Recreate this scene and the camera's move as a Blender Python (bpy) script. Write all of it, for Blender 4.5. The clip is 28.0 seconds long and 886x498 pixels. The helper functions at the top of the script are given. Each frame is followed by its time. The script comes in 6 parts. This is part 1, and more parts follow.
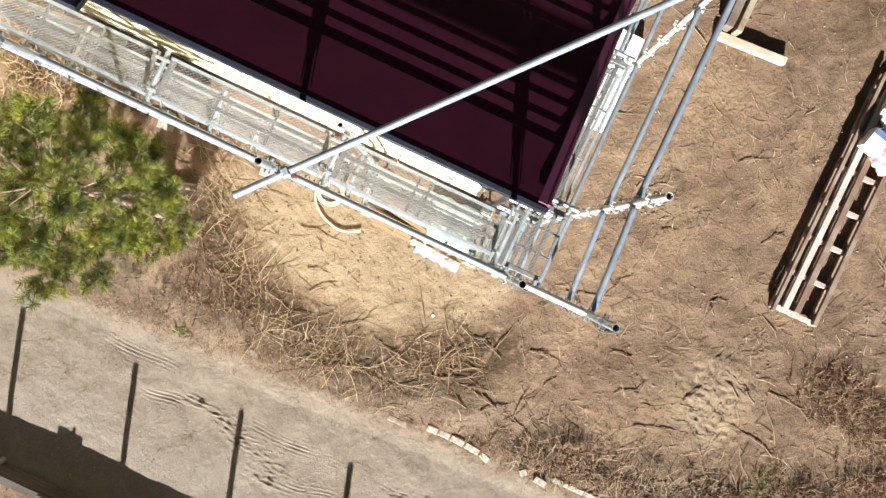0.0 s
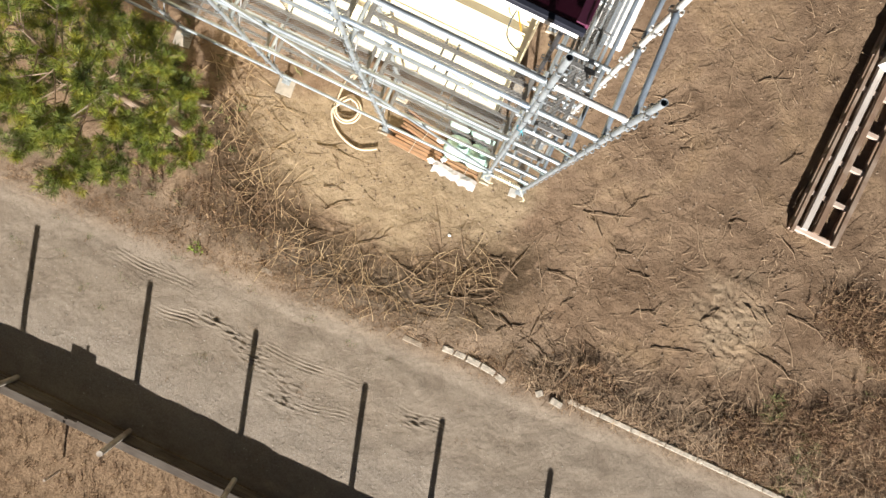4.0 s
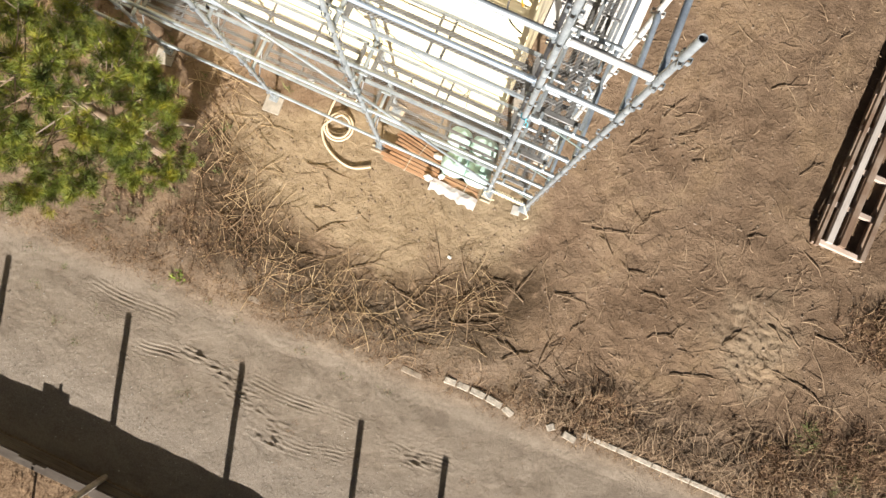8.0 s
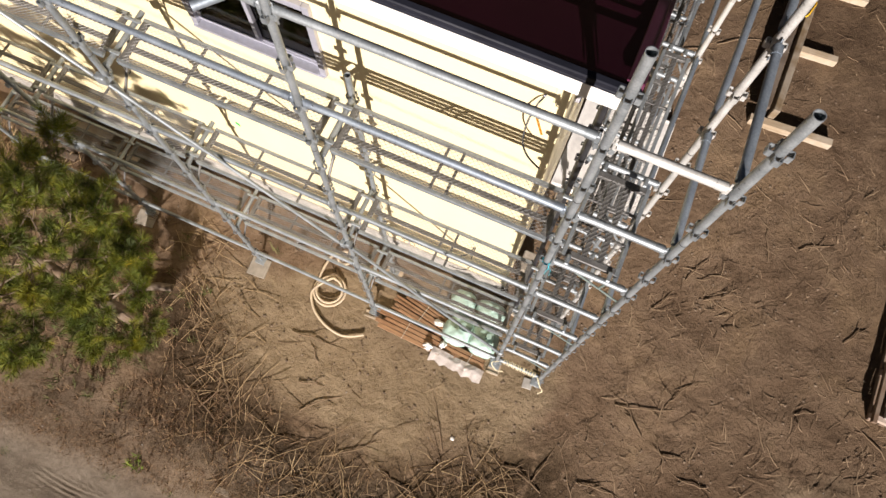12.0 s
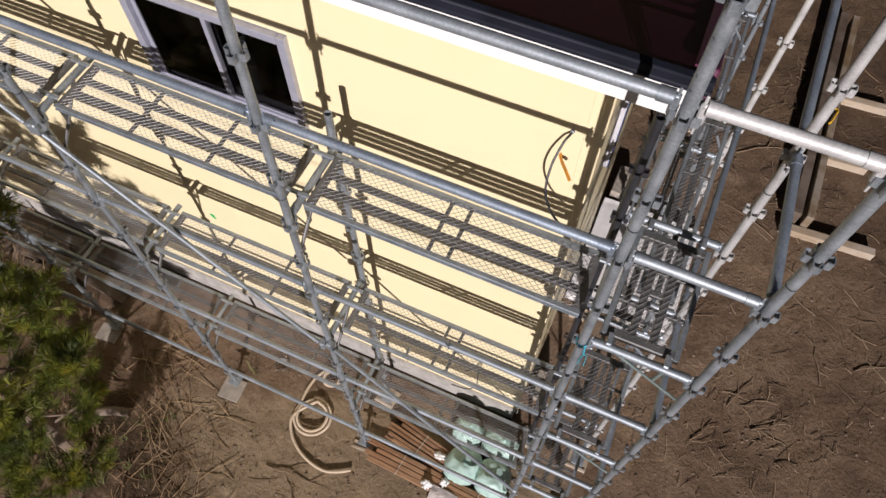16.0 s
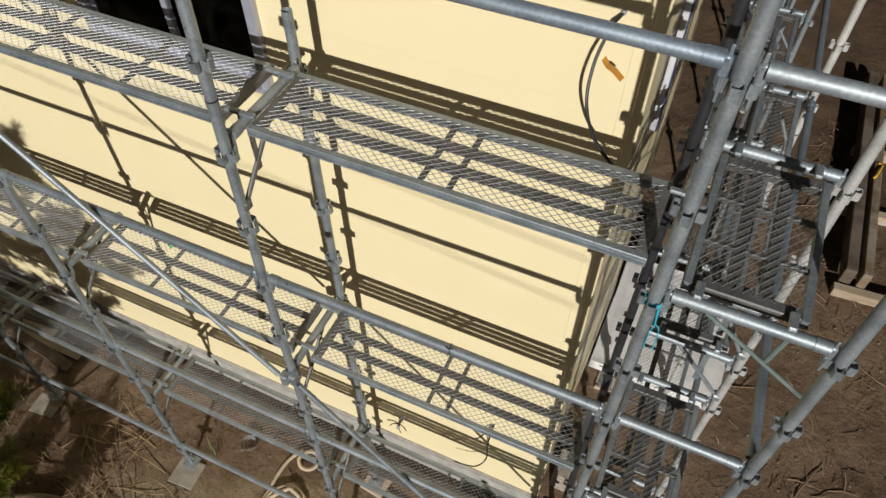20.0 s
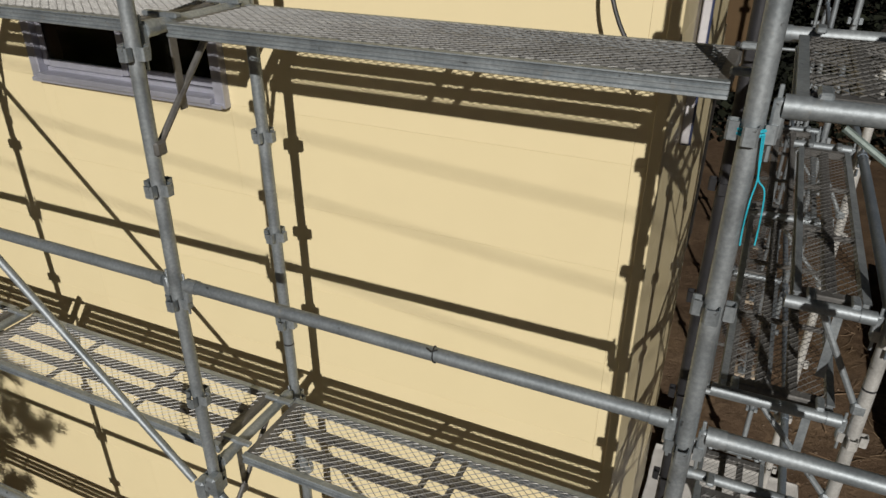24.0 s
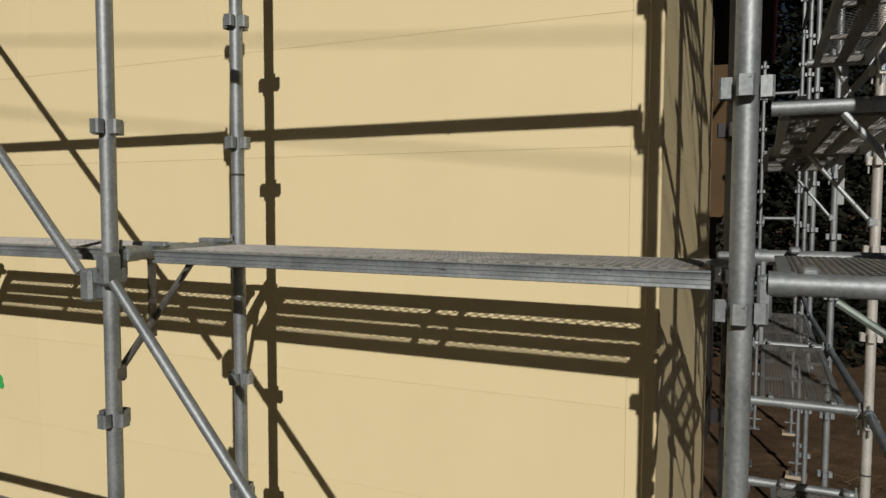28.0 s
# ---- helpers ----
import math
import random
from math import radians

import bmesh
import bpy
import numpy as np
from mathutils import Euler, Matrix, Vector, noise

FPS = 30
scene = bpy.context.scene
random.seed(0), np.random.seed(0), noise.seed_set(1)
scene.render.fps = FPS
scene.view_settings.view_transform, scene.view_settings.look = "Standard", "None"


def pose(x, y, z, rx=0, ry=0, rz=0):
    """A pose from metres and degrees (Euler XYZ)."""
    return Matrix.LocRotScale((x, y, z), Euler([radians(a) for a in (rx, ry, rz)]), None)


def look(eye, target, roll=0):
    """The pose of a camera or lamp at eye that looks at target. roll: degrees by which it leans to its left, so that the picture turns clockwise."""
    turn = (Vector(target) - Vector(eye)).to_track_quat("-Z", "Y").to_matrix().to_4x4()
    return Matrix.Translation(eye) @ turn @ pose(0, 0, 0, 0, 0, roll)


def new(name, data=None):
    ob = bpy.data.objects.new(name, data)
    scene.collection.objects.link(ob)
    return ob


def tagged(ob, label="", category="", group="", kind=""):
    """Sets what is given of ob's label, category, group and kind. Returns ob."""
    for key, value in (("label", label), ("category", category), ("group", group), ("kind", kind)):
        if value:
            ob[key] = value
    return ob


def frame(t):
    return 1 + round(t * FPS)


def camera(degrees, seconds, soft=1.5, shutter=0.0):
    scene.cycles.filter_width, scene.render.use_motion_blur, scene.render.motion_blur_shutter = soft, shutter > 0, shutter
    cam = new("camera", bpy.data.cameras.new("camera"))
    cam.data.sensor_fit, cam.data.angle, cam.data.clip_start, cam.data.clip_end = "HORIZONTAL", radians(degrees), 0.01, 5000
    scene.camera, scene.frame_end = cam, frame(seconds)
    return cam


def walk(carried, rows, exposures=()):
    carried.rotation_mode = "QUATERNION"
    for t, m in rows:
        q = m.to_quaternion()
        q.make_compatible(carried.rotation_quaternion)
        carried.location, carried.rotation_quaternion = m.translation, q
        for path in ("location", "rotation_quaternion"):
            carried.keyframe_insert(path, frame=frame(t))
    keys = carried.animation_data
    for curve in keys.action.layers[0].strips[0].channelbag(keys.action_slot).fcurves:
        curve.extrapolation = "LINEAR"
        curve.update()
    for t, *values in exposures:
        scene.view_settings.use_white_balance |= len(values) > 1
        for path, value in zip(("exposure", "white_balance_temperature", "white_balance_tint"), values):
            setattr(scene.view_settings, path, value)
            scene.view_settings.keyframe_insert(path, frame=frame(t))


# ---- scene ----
# ---- camera ----
cam = camera(64.18, 28.0)
# seconds, x, y, z, then the turn about x, y and z in degrees
PATH = [
    (0, 0.031, 0.104, 11.518, -0.68, -0.19, 25.10),
    (0.5, 0.065, -0.021, 11.499, -0.71, -0.18, 25.13),
    (1, 0.090, -0.155, 11.484, -0.75, -0.19, 25.17),
    (1.5, 0.122, -0.299, 11.475, -0.76, -0.18, 25.23),
    (2, 0.152, -0.450, 11.457, -0.78, -0.17, 25.27),
    (2.5, 0.186, -0.615, 11.451, -0.78, -0.14, 25.29),
    (3, 0.242, -0.800, 11.459, -0.79, -0.12, 25.39),
    (3.5, 0.306, -0.989, 11.465, -0.76, -0.10, 25.43),
    (4, 0.359, -1.179, 11.464, -0.75, -0.09, 25.46),
    (4.5, 0.407, -1.365, 11.422, -0.72, -0.14, 25.44),
    (6.5, 0.509, -1.504, 11.025, 0.06, -0.02, 24.76),
    (7, 0.532, -1.484, 10.923, 0.77, 0.02, 24.61),
    (7.5, 0.541, -1.482, 10.818, 1.73, 0.02, 24.46),
    (8, 0.532, -1.492, 10.695, 2.97, 0.01, 24.33),
    (8.5, 0.512, -1.507, 10.567, 4.53, -0.05, 24.20),
    (9, 0.493, -1.503, 10.454, 6.21, -0.07, 24.15),
    (9.5, 0.480, -1.498, 10.320, 8.00, -0.06, 24.09),
    (10, 0.474, -1.490, 10.166, 9.87, -0.08, 24.06),
    (10.5, 0.468, -1.497, 10.008, 11.70, -0.10, 24.01),
    (11, 0.461, -1.499, 9.859, 13.67, -0.12, 24.05),
    (11.5, 0.466, -1.502, 9.713, 15.60, -0.16, 24.10),
    (12, 0.469, -1.501, 9.561, 17.51, -0.19, 24.11),
    (12.5, 0.484, -1.495, 9.408, 19.41, -0.14, 24.16),
    (13, 0.505, -1.485, 9.260, 21.27, -0.13, 24.14),
    (13.5, 0.519, -1.489, 9.105, 23.19, -0.10, 24.08),
    (15.5, 0.485, -1.514, 8.493, 28.94, -0.15, 24.44),
    (16, 0.480, -1.510, 8.329, 29.60, -0.10, 24.33),
    (16.5, 0.488, -1.500, 8.161, 30.20, -0.07, 24.31),
    (17, 0.484, -1.505, 7.981, 30.69, -0.05, 24.31),
    (17.5, 0.474, -1.513, 7.785, 31.29, -0.09, 24.35),
    (18, 0.477, -1.514, 7.586, 32.09, -0.08, 24.37),
    (18.5, 0.481, -1.514, 7.391, 33.33, -0.04, 24.43),
    (19, 0.491, -1.520, 7.201, 35.07, -0.02, 24.50),
    (19.5, 0.496, -1.517, 7.022, 37.26, 0.03, 24.57),
    (20, 0.506, -1.506, 6.839, 39.77, 0.04, 24.68),
    (20.5, 0.510, -1.506, 6.663, 42.29, 0.04, 24.79),
    (21, 0.518, -1.499, 6.489, 44.87, 0.17, 24.94),
    (21.5, 0.534, -1.500, 6.306, 47.64, 0.27, 25.13),
    (23.5, 0.557, -1.519, 5.555, 59.07, -0.10, 24.69),
    (24, 0.575, -1.521, 5.355, 61.98, -0.10, 24.64),
    (24.5, 0.589, -1.526, 5.159, 64.88, -0.08, 24.58),
    (25, 0.586, -1.541, 4.942, 67.76, -0.01, 24.54),
    (25.5, 0.583, -1.539, 4.716, 70.67, 0.11, 24.52),
    (26, 0.589, -1.523, 4.468, 73.59, 0.12, 24.55),
    (26.5, 0.604, -1.510, 4.187, 76.60, 0.15, 24.51),
    (27, 0.617, -1.498, 3.881, 79.86, -0.01, 24.45),
    (27.5, 0.616, -1.483, 3.586, 83.29, -0.13, 24.43),
    (28, 0.609, -1.477, 3.281, 86.59, -0.19, 24.43),
]
# seconds, stops, kelvin, tint
EXPOSURES = [(0, 2.25, 6100, 8), (1.5, 2.02, 6200, 9), (3, 1.85, 6300, 10), (5, 1.8, 6360, 10), (7, 1.86, 6410, 10), (9, 1.58, 6560, 12), (11, 1.08, 6720, 15), (13, 0.7, 6600, 17),
             (15, 0.26, 6280, 19), (16, 0.14, 6170, 20), (18, -0.03, 6170, 14), (19, -0.02, 6200, 11), (20, -0.14, 6260, 9), (21, -0.27, 6330, 9), (24, -0.48, 6480, 10), (28, -0.67, 6750, 10)]
walk(cam, [(t, pose(x, y, z, rx, ry, rz)) for t, x, y, z, rx, ry, rz in PATH], EXPOSURES)

random.seed(5)

# ---- sky and sun ----
SUN = Vector((0.2915, -0.855, 0.428)).normalized()
world = bpy.data.worlds.new("sky")
scene.world = world
world.use_nodes = True
wn = world.node_tree
sky = wn.nodes.new("ShaderNodeTexSky")
sky.sky_type = "NISHITA"
sky.sun_disc = False
sky.sun_elevation = math.asin(SUN.z)
sky.sun_rotation = math.atan2(SUN.x, SUN.y)
wn.nodes["Background"].inputs["Strength"].default_value = 0.0084
wn.links.new(sky.outputs["Color"], wn.nodes["Background"].inputs["Color"])
sun_data = bpy.data.lights.new("sun", "SUN")
sun_data.energy, sun_data.angle, sun_data.color = 5.0, radians(0.53), (1.0, 0.955, 0.885)
sun_lamp = new("sun", sun_data)
sun_lamp.matrix_world = look(SUN * 60, (0, 0, 0))

# ---- materials ----


class Nodes:
    """Short hand for one node material."""

    def __init__(self, name):
        self.mat = bpy.data.materials.new(name)
        self.mat.use_nodes = True
        self.t = self.mat.node_tree
        self.b = self.t.nodes["Principled BSDF"]
        self.co = self.t.nodes.new("ShaderNodeTexCoord").outputs["Object"]

    def node(self, kind, **values):
        n = self.t.nodes.new(kind)
        for k, v in values.items():
            n.inputs[k].default_value = v
        return n

    def link(self, a, b):
        self.t.links.new(a, b)

    def noise(self, scale, detail=4.0, rough=0.55, stretch=None, distort=0.0):
        n = self.node("ShaderNodeTexNoise", Scale=scale, Detail=detail, Roughness=rough, Distortion=distort)
        src = self.co
        if stretch:
            mp = self.node("ShaderNodeMapping")
            mp.inputs["Scale"].default_value = stretch
            self.link(self.co, mp.inputs["Vector"])
            src = mp.outputs["Vector"]
        self.link(src, n.inputs["Vector"])
        return n.outputs["Fac"]

    def ramp(self, fac, stops):
        r = self.t.nodes.new("ShaderNodeValToRGB")
        els = r.color_ramp.elements
        while len(els) < len(stops):
            els.new(0.5)
        for e, (p, c) in zip(els, stops):
            e.position = p
            e.color = (*c, 1) if len(c) == 3 else c
        self.link(fac, r.inputs["Fac"])
        return r.outputs["Color"]

    def mix(self, fac, a, b, kind="MIX"):
        m = self.t.nodes.new("ShaderNodeMix")
        m.data_type, m.blend_type = "RGBA", kind
        for sock, v in ((m.inputs[0], fac), (m.inputs[6], a), (m.inputs[7], b)):
            if isinstance(v, bpy.types.NodeSocket):
                self.link(v, sock)
            elif isinstance(v, (int, float)):
                sock.default_value = v
            else:
                sock.default_value = (*v, 1)
        return m.outputs[2]

    def math(self, op, a, b=0.0, clamp=False):
        m = self.t.nodes.new("ShaderNodeMath")
        m.operation, m.use_clamp = op, clamp
        for sock, v in zip(m.inputs, (a, b)):
            if isinstance(v, bpy.types.NodeSocket):
                self.link(v, sock)
            else:
                sock.default_value = v
        return m.outputs[0]

    def random(self):
        return self.t.nodes.new("ShaderNodeObjectInfo").outputs["Random"]

    def island(self):
        return self.t.nodes.new("ShaderNodeNewGeometry").outputs["Random Per Island"]

    def finish(self, color, rough=0.6, metal=0.0, bump=None, height=0.01, strength=0.4, spec=0.5):
        for key, v in (("Base Color", color), ("Roughness", rough), ("Metallic", metal)):
            s = self.b.inputs[key]
            if isinstance(v, bpy.types.NodeSocket):
                self.link(v, s)
            elif isinstance(v, (int, float)):
                s.default_value = v
            else:
                s.default_value = (*v, 1)
        self.b.inputs["Specular IOR Level"].default_value = spec
        if bump is not None:
            n = self.node("ShaderNodeBump", Strength=strength, Distance=height)
            self.link(bump, n.inputs["Height"])
            self.link(n.outputs["Normal"], self.b.inputs["Normal"])
        return self.mat


def steel(name, dark, light, rough=0.5, metal=0.6, rust=0.0):
    """Galvanised steel: spangle, long streaks, a little rust and cement splash."""
    n = Nodes(name)
    fine = n.noise(90, 3)
    wide = n.noise(6, 4, 0.6)
    base = n.ramp(wide, [(0.3, dark), (0.7, light)])
    base = n.mix(0.25, base, n.ramp(fine, [(0.35, (0.2, 0.21, 0.22)), (0.7, (0.75, 0.76, 0.77))]), "OVERLAY")
    tone = n.ramp(n.random(), [(0.0, (0.8, 0.81, 0.82)), (1.0, (1.0, 1.0, 1.0))])
    base = n.mix(1.0, base, tone, "MULTIPLY")
    spots = n.ramp(n.noise(14, 6, 0.7), [(0.64, (0, 0, 0)), (0.72, (1, 1, 1))])
    base = n.mix(n.math("MULTIPLY", spots, 0.35 + rust), base, (0.34, 0.3, 0.25))
    r = n.math("ADD", n.math("MULTIPLY", wide, 0.25), rough - 0.1)
    marks = n.ramp(n.noise(34, 3, 0.5), [(0.7, (1, 1, 1)), (0.74, (0.25, 0.23, 0.21))])
    base = n.mix(0.8, base, marks, "MULTIPLY")
    return n.finish(base, r, metal, fine, 0.002, 0.25)


def wood(name, dark, light, scale=1.0, along=(1, 14, 14), wear=(0.5, 0.47, 0.42), worn=0.3):
    n = Nodes(name)
    grain = n.noise(3.0 * scale, 6, 0.65, along, 0.6)
    base = n.ramp(grain, [(0.25, dark), (0.75, light)])
    tone = n.ramp(n.random(), [(0.0, (0.7, 0.7, 0.7)), (1.0, (1.1, 1.1, 1.1))])
    base = n.mix(1.0, base, tone, "MULTIPLY")
    grey = n.ramp(n.noise(2.2, 5, 0.6), [(0.42, (0, 0, 0)), (0.62, (1, 1, 1))])
    base = n.mix(n.math("MULTIPLY", grey, worn), base, wear)
    return n.finish(base, 0.75, 0.0, grain, 0.004, 0.5, 0.3)


def plain(name, color, rough=0.6, metal=0.0, vary=0.2, scale=12.0, spec=0.5, bump=0.002):
    n = Nodes(name)
    f = n.noise(scale, 5, 0.6)
    dark = tuple(c * (1 - vary) for c in color)
    light = tuple(min(1.0, c * (1 + vary)) for c in color)
    return n.finish(n.ramp(f, [(0.3, dark), (0.7, light)]), rough, metal, n.noise(scale * 6, 4), bump, 0.4, spec)


M_STEEL = steel("galvanised_steel", (0.248, 0.276, 0.295), (0.393, 0.424, 0.443))
M_STEEL_PALE = steel("pale_zinc_steel", (0.46, 0.45, 0.425), (0.62, 0.61, 0.585), 0.5, 0.3)
M_STEEL_BLUE = steel("blue_grey_steel", (0.22, 0.26, 0.31), (0.34, 0.39, 0.44), 0.48, 0.6)
M_DECK = steel("worn_deck_steel", (0.23, 0.225, 0.216), (0.36, 0.354, 0.342), 0.5, 0.6, 0.25)
M_RIB = steel("deck_rib_steel", (0.125, 0.12, 0.114), (0.22, 0.213, 0.204), 0.55, 0.5, 0.2)
M_GREEN_STEEL = plain("green_painted_steel", (0.15, 0.19, 0.178), 0.5, 0.2, 0.25)
M_DARK_STEEL = plain("dark_iron", (0.05, 0.05, 0.055), 0.5, 0.6)


def make_siding():
    n = Nodes("cream_siding")
    wide = n.noise(0.7, 4, 0.55, (1, 1, 0.6))
    fine = n.noise(45, 4, 0.6)
    base = n.ramp(wide, [(0.3, (0.75, 0.642, 0.396)), (0.7, (0.79, 0.682, 0.43))])
    stain = n.ramp(n.noise(1.1, 5, 0.6), [(0.5, (1, 1, 1)), (0.8, (0.96, 0.955, 0.945))])
    base = n.mix(1.0, base, stain, "MULTIPLY")
    tone = n.ramp(n.random(), [(0.0, (0.985, 0.985, 0.98)), (1.0, (1.0, 1.0, 1.0))])
    base = n.mix(1.0, base, tone, "MULTIPLY")
    return n.finish(base, 0.42, 0.0, n.mix(0.4, fine, wide), 0.0012, 0.2, 0.45)


M_SIDING = make_siding()
M_WHITE = plain("white_coated_metal", (0.78, 0.77, 0.73), 0.4, 0.0, 0.05)
M_JOINT = plain("joint_sealant", (0.6, 0.515, 0.335), 0.8)
M_CONCRETE = plain("grey_concrete", (0.34, 0.32, 0.29), 0.85, 0.0, 0.25, 8)
M_GUTTER = plain("dark_navy_flashing", (0.013, 0.014, 0.021), 0.5, 0.0, 0.3, 5, 0.12)
M_BLACK = plain("black_rubber", (0.015, 0.015, 0.016), 0.5)
M_ALU = plain("grey_aluminium", (0.4, 0.405, 0.47), 0.4, 0.4, 0.1, 20)
# near-black: the shade of the unlit room is put into the colour
M_ROOM = plain("unlit_room", (0.010, 0.0075, 0.006), 0.9)
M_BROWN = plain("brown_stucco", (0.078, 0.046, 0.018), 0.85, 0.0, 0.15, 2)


def make_roof():
    n = Nodes("maroon_roof_metal")
    w = n.noise(1.5, 5, 0.6)
    base = n.ramp(w, [(0.3, (0.026, 0.0048, 0.0115)), (0.7, (0.037, 0.0066, 0.015))])
    dots = n.ramp(n.noise(9, 2, 0.5), [(0.78, (0, 0, 0)), (0.8, (1, 1, 1))])
    base = n.mix(n.math("MULTIPLY", dots, 0.12), base, (0.5, 0.45, 0.4))
    return n.finish(base, n.math("ADD", n.math("MULTIPLY", w, 0.2), 0.35), 0.0, n.noise(60, 3), 0.001, 0.2, 0.08)


M_ROOF = make_roof()
M_TRIM = plain("purple_rake_trim", (0.085, 0.014, 0.042), 0.45, 0.0, 0.15, 6)


def make_glass():
    m = bpy.data.materials.new("window_glass")
    m.use_nodes = True
    b = m.node_tree.nodes["Principled BSDF"]
    b.inputs["Base Color"].default_value = (0.16, 0.14, 0.125, 1)
    b.inputs["Roughness"].default_value = 0.03
    b.inputs["Transmission Weight"].default_value = 1.0
    b.inputs["IOR"].default_value = 1.28
    return m


M_GLASS = make_glass()
M_TIMBER = wood("red_brown_timber", (0.13, 0.062, 0.03), (0.36, 0.195, 0.098), 1.0, (1, 16, 16), (0.45, 0.3, 0.18), 0.25)
M_PALEWOOD = wood("pale_sawn_wood", (0.32, 0.23, 0.145), (0.5, 0.4, 0.28), 1.0, (1, 14, 14), (0.54, 0.49, 0.42), 0.4)
M_BOARD = wood("brown_fence_board", (0.03, 0.022, 0.016), (0.07, 0.052, 0.038), 1.0, (1, 14, 14), (0.1, 0.085, 0.068), 0.4)
M_POST = wood("dark_fence_post", (0.12, 0.09, 0.07), (0.3, 0.24, 0.19), 1.0, (14, 14, 1), (0.5, 0.46, 0.4), 0.4)
M_BARK = wood("pine_bark", (0.09, 0.06, 0.04), (0.26, 0.18, 0.12), 3.0, (6, 6, 1.5), (0.3, 0.26, 0.22), 0.3)
M_HOSE = plain("cream_conduit", (0.5, 0.4, 0.28), 0.5, 0.0, 0.12, 10)
M_WRAP = plain("crumpled_white_plastic", (0.72, 0.7, 0.67), 0.3, 0.0, 0.06, 14, 0.5, 0.02)
M_KERB = plain("dirty_kerb_stone", (0.3, 0.26, 0.21), 0.95, 0.0, 0.4, 14, 0.2, 0.02)
M_KERB_OLD = plain("soil_covered_kerb_stone", (0.2, 0.16, 0.12), 0.95, 0.0, 0.4, 9, 0.1, 0.02)
M_GREYPAD = plain("grey_plastic_pad", (0.28, 0.245, 0.2), 0.5, 0.0, 0.25, 9)
M_STRAP = plain("dirty_white_strap", (0.5, 0.44, 0.36), 0.5, 0.0, 0.2)
M_ORANGE = plain("orange_tape", (0.8, 0.33, 0.02), 0.5)
M_BLUE = plain("cyan_rope", (0.02, 0.42, 0.55), 0.7)
M_ROPE = plain("cream_rope", (0.7, 0.62, 0.42), 0.85)
M_GREEN_DOT = plain("green_tape", (0.03, 0.4, 0.1), 0.6)


def make_bag():
    n = Nodes("mint_plastic_bag")
    f = n.noise(5, 4, 0.6)
    base = n.ramp(f, [(0.3, (0.33, 0.48, 0.42)), (0.7, (0.44, 0.59, 0.53))])
    return n.finish(base, 0.45, 0.0, n.noise(9, 4, 0.55, None, 1.0), 0.012, 0.35, 0.4)


M_BAG = make_bag()


def make_clear():
    m = bpy.data.materials.new("clear_plastic")
    m.use_nodes = True
    b = m.node_tree.nodes["Principled BSDF"]
    b.inputs["Base Color"].default_value = (0.9, 0.9, 0.88, 1)
    b.inputs["Roughness"].default_value = 0.25
    b.inputs["Transmission Weight"].default_value = 0.85
    b.inputs["IOR"].default_value = 1.2
    return m


M_CLEAR = make_clear()


def make_film():
    n = Nodes("milky_film")
    m = n.finish(n.ramp(n.noise(12, 4), [(0.3, (0.46, 0.4, 0.36)), (0.7, (0.68, 0.63, 0.59))]), 0.35, 0.0, n.noise(22, 5, 0.7, None, 1.0), 0.02, 0.6)
    n.b.inputs["Transmission Weight"].default_value = 0.45
    n.b.inputs["IOR"].default_value = 1.2
    return m


M_FILM = make_film()


def make_stalk(name, a, b, c):
    n = Nodes(name)
    base = n.ramp(n.island(), [(0.0, a), (0.5, b), (1.0, c)])
    return n.finish(base, 0.85, 0.0, None, 0.01, 0.4, 0.2)


M_STALK = make_stalk("dry_stalk", (0.09, 0.054, 0.028), (0.25, 0.167, 0.092), (0.45, 0.33, 0.19))
M_STICK = make_stalk("dead_stick", (0.075, 0.048, 0.03), (0.18, 0.122, 0.076), (0.32, 0.23, 0.145))
M_WEED = make_stalk("dry_weed", (0.07, 0.038, 0.022), (0.16, 0.094, 0.053), (0.28, 0.19, 0.107))
M_GRASS = make_stalk("green_weed", (0.045, 0.06, 0.018), (0.09, 0.112, 0.032), (0.19, 0.19, 0.075))
M_CLOD = make_stalk("soil_clod", (0.09, 0.062, 0.042), (0.145, 0.104, 0.071), (0.2, 0.148, 0.104))


def make_needle():
    n = Nodes("pine_needle")
    clump = n.noise(3.2, 3, 0.6)
    base = n.ramp(clump, [(0.32, (0.03, 0.046, 0.006)), (0.5, (0.09, 0.11, 0.011)), (0.68, (0.21, 0.195, 0.016))])
    tone = n.ramp(n.island(), [(0.0, (0.75, 0.75, 0.75)), (0.94, (1.2, 1.2, 1.1)), (1.0, (1.7, 1.3, 1.0))])
    return n.finish(n.mix(1.0, base, tone, "MULTIPLY"), 0.6, 0.0, None, 0.01, 0.4, 0.3)


M_NEEDLE = make_needle()
# far bark and leaves are near-black: the wood's shade is in the colour
M_FARBARK = plain("shade_toned_far_bark", (0.02, 0.016, 0.013), 0.9)
M_LEAF = make_stalk("shade_toned_far_leaf", (0.004, 0.0048, 0.003), (0.007, 0.009, 0.005), (0.013, 0.0155, 0.008))
M_PEBBLE = make_stalk("pebble", (0.15, 0.125, 0.1), (0.23, 0.2, 0.165), (0.34, 0.305, 0.26))
for m_thin in (M_NEEDLE, M_GRASS):
    m_thin.node_tree.nodes["Principled BSDF"].inputs["Subsurface Weight"].default_value = 0.0


SAND = (5.2, -0.4)


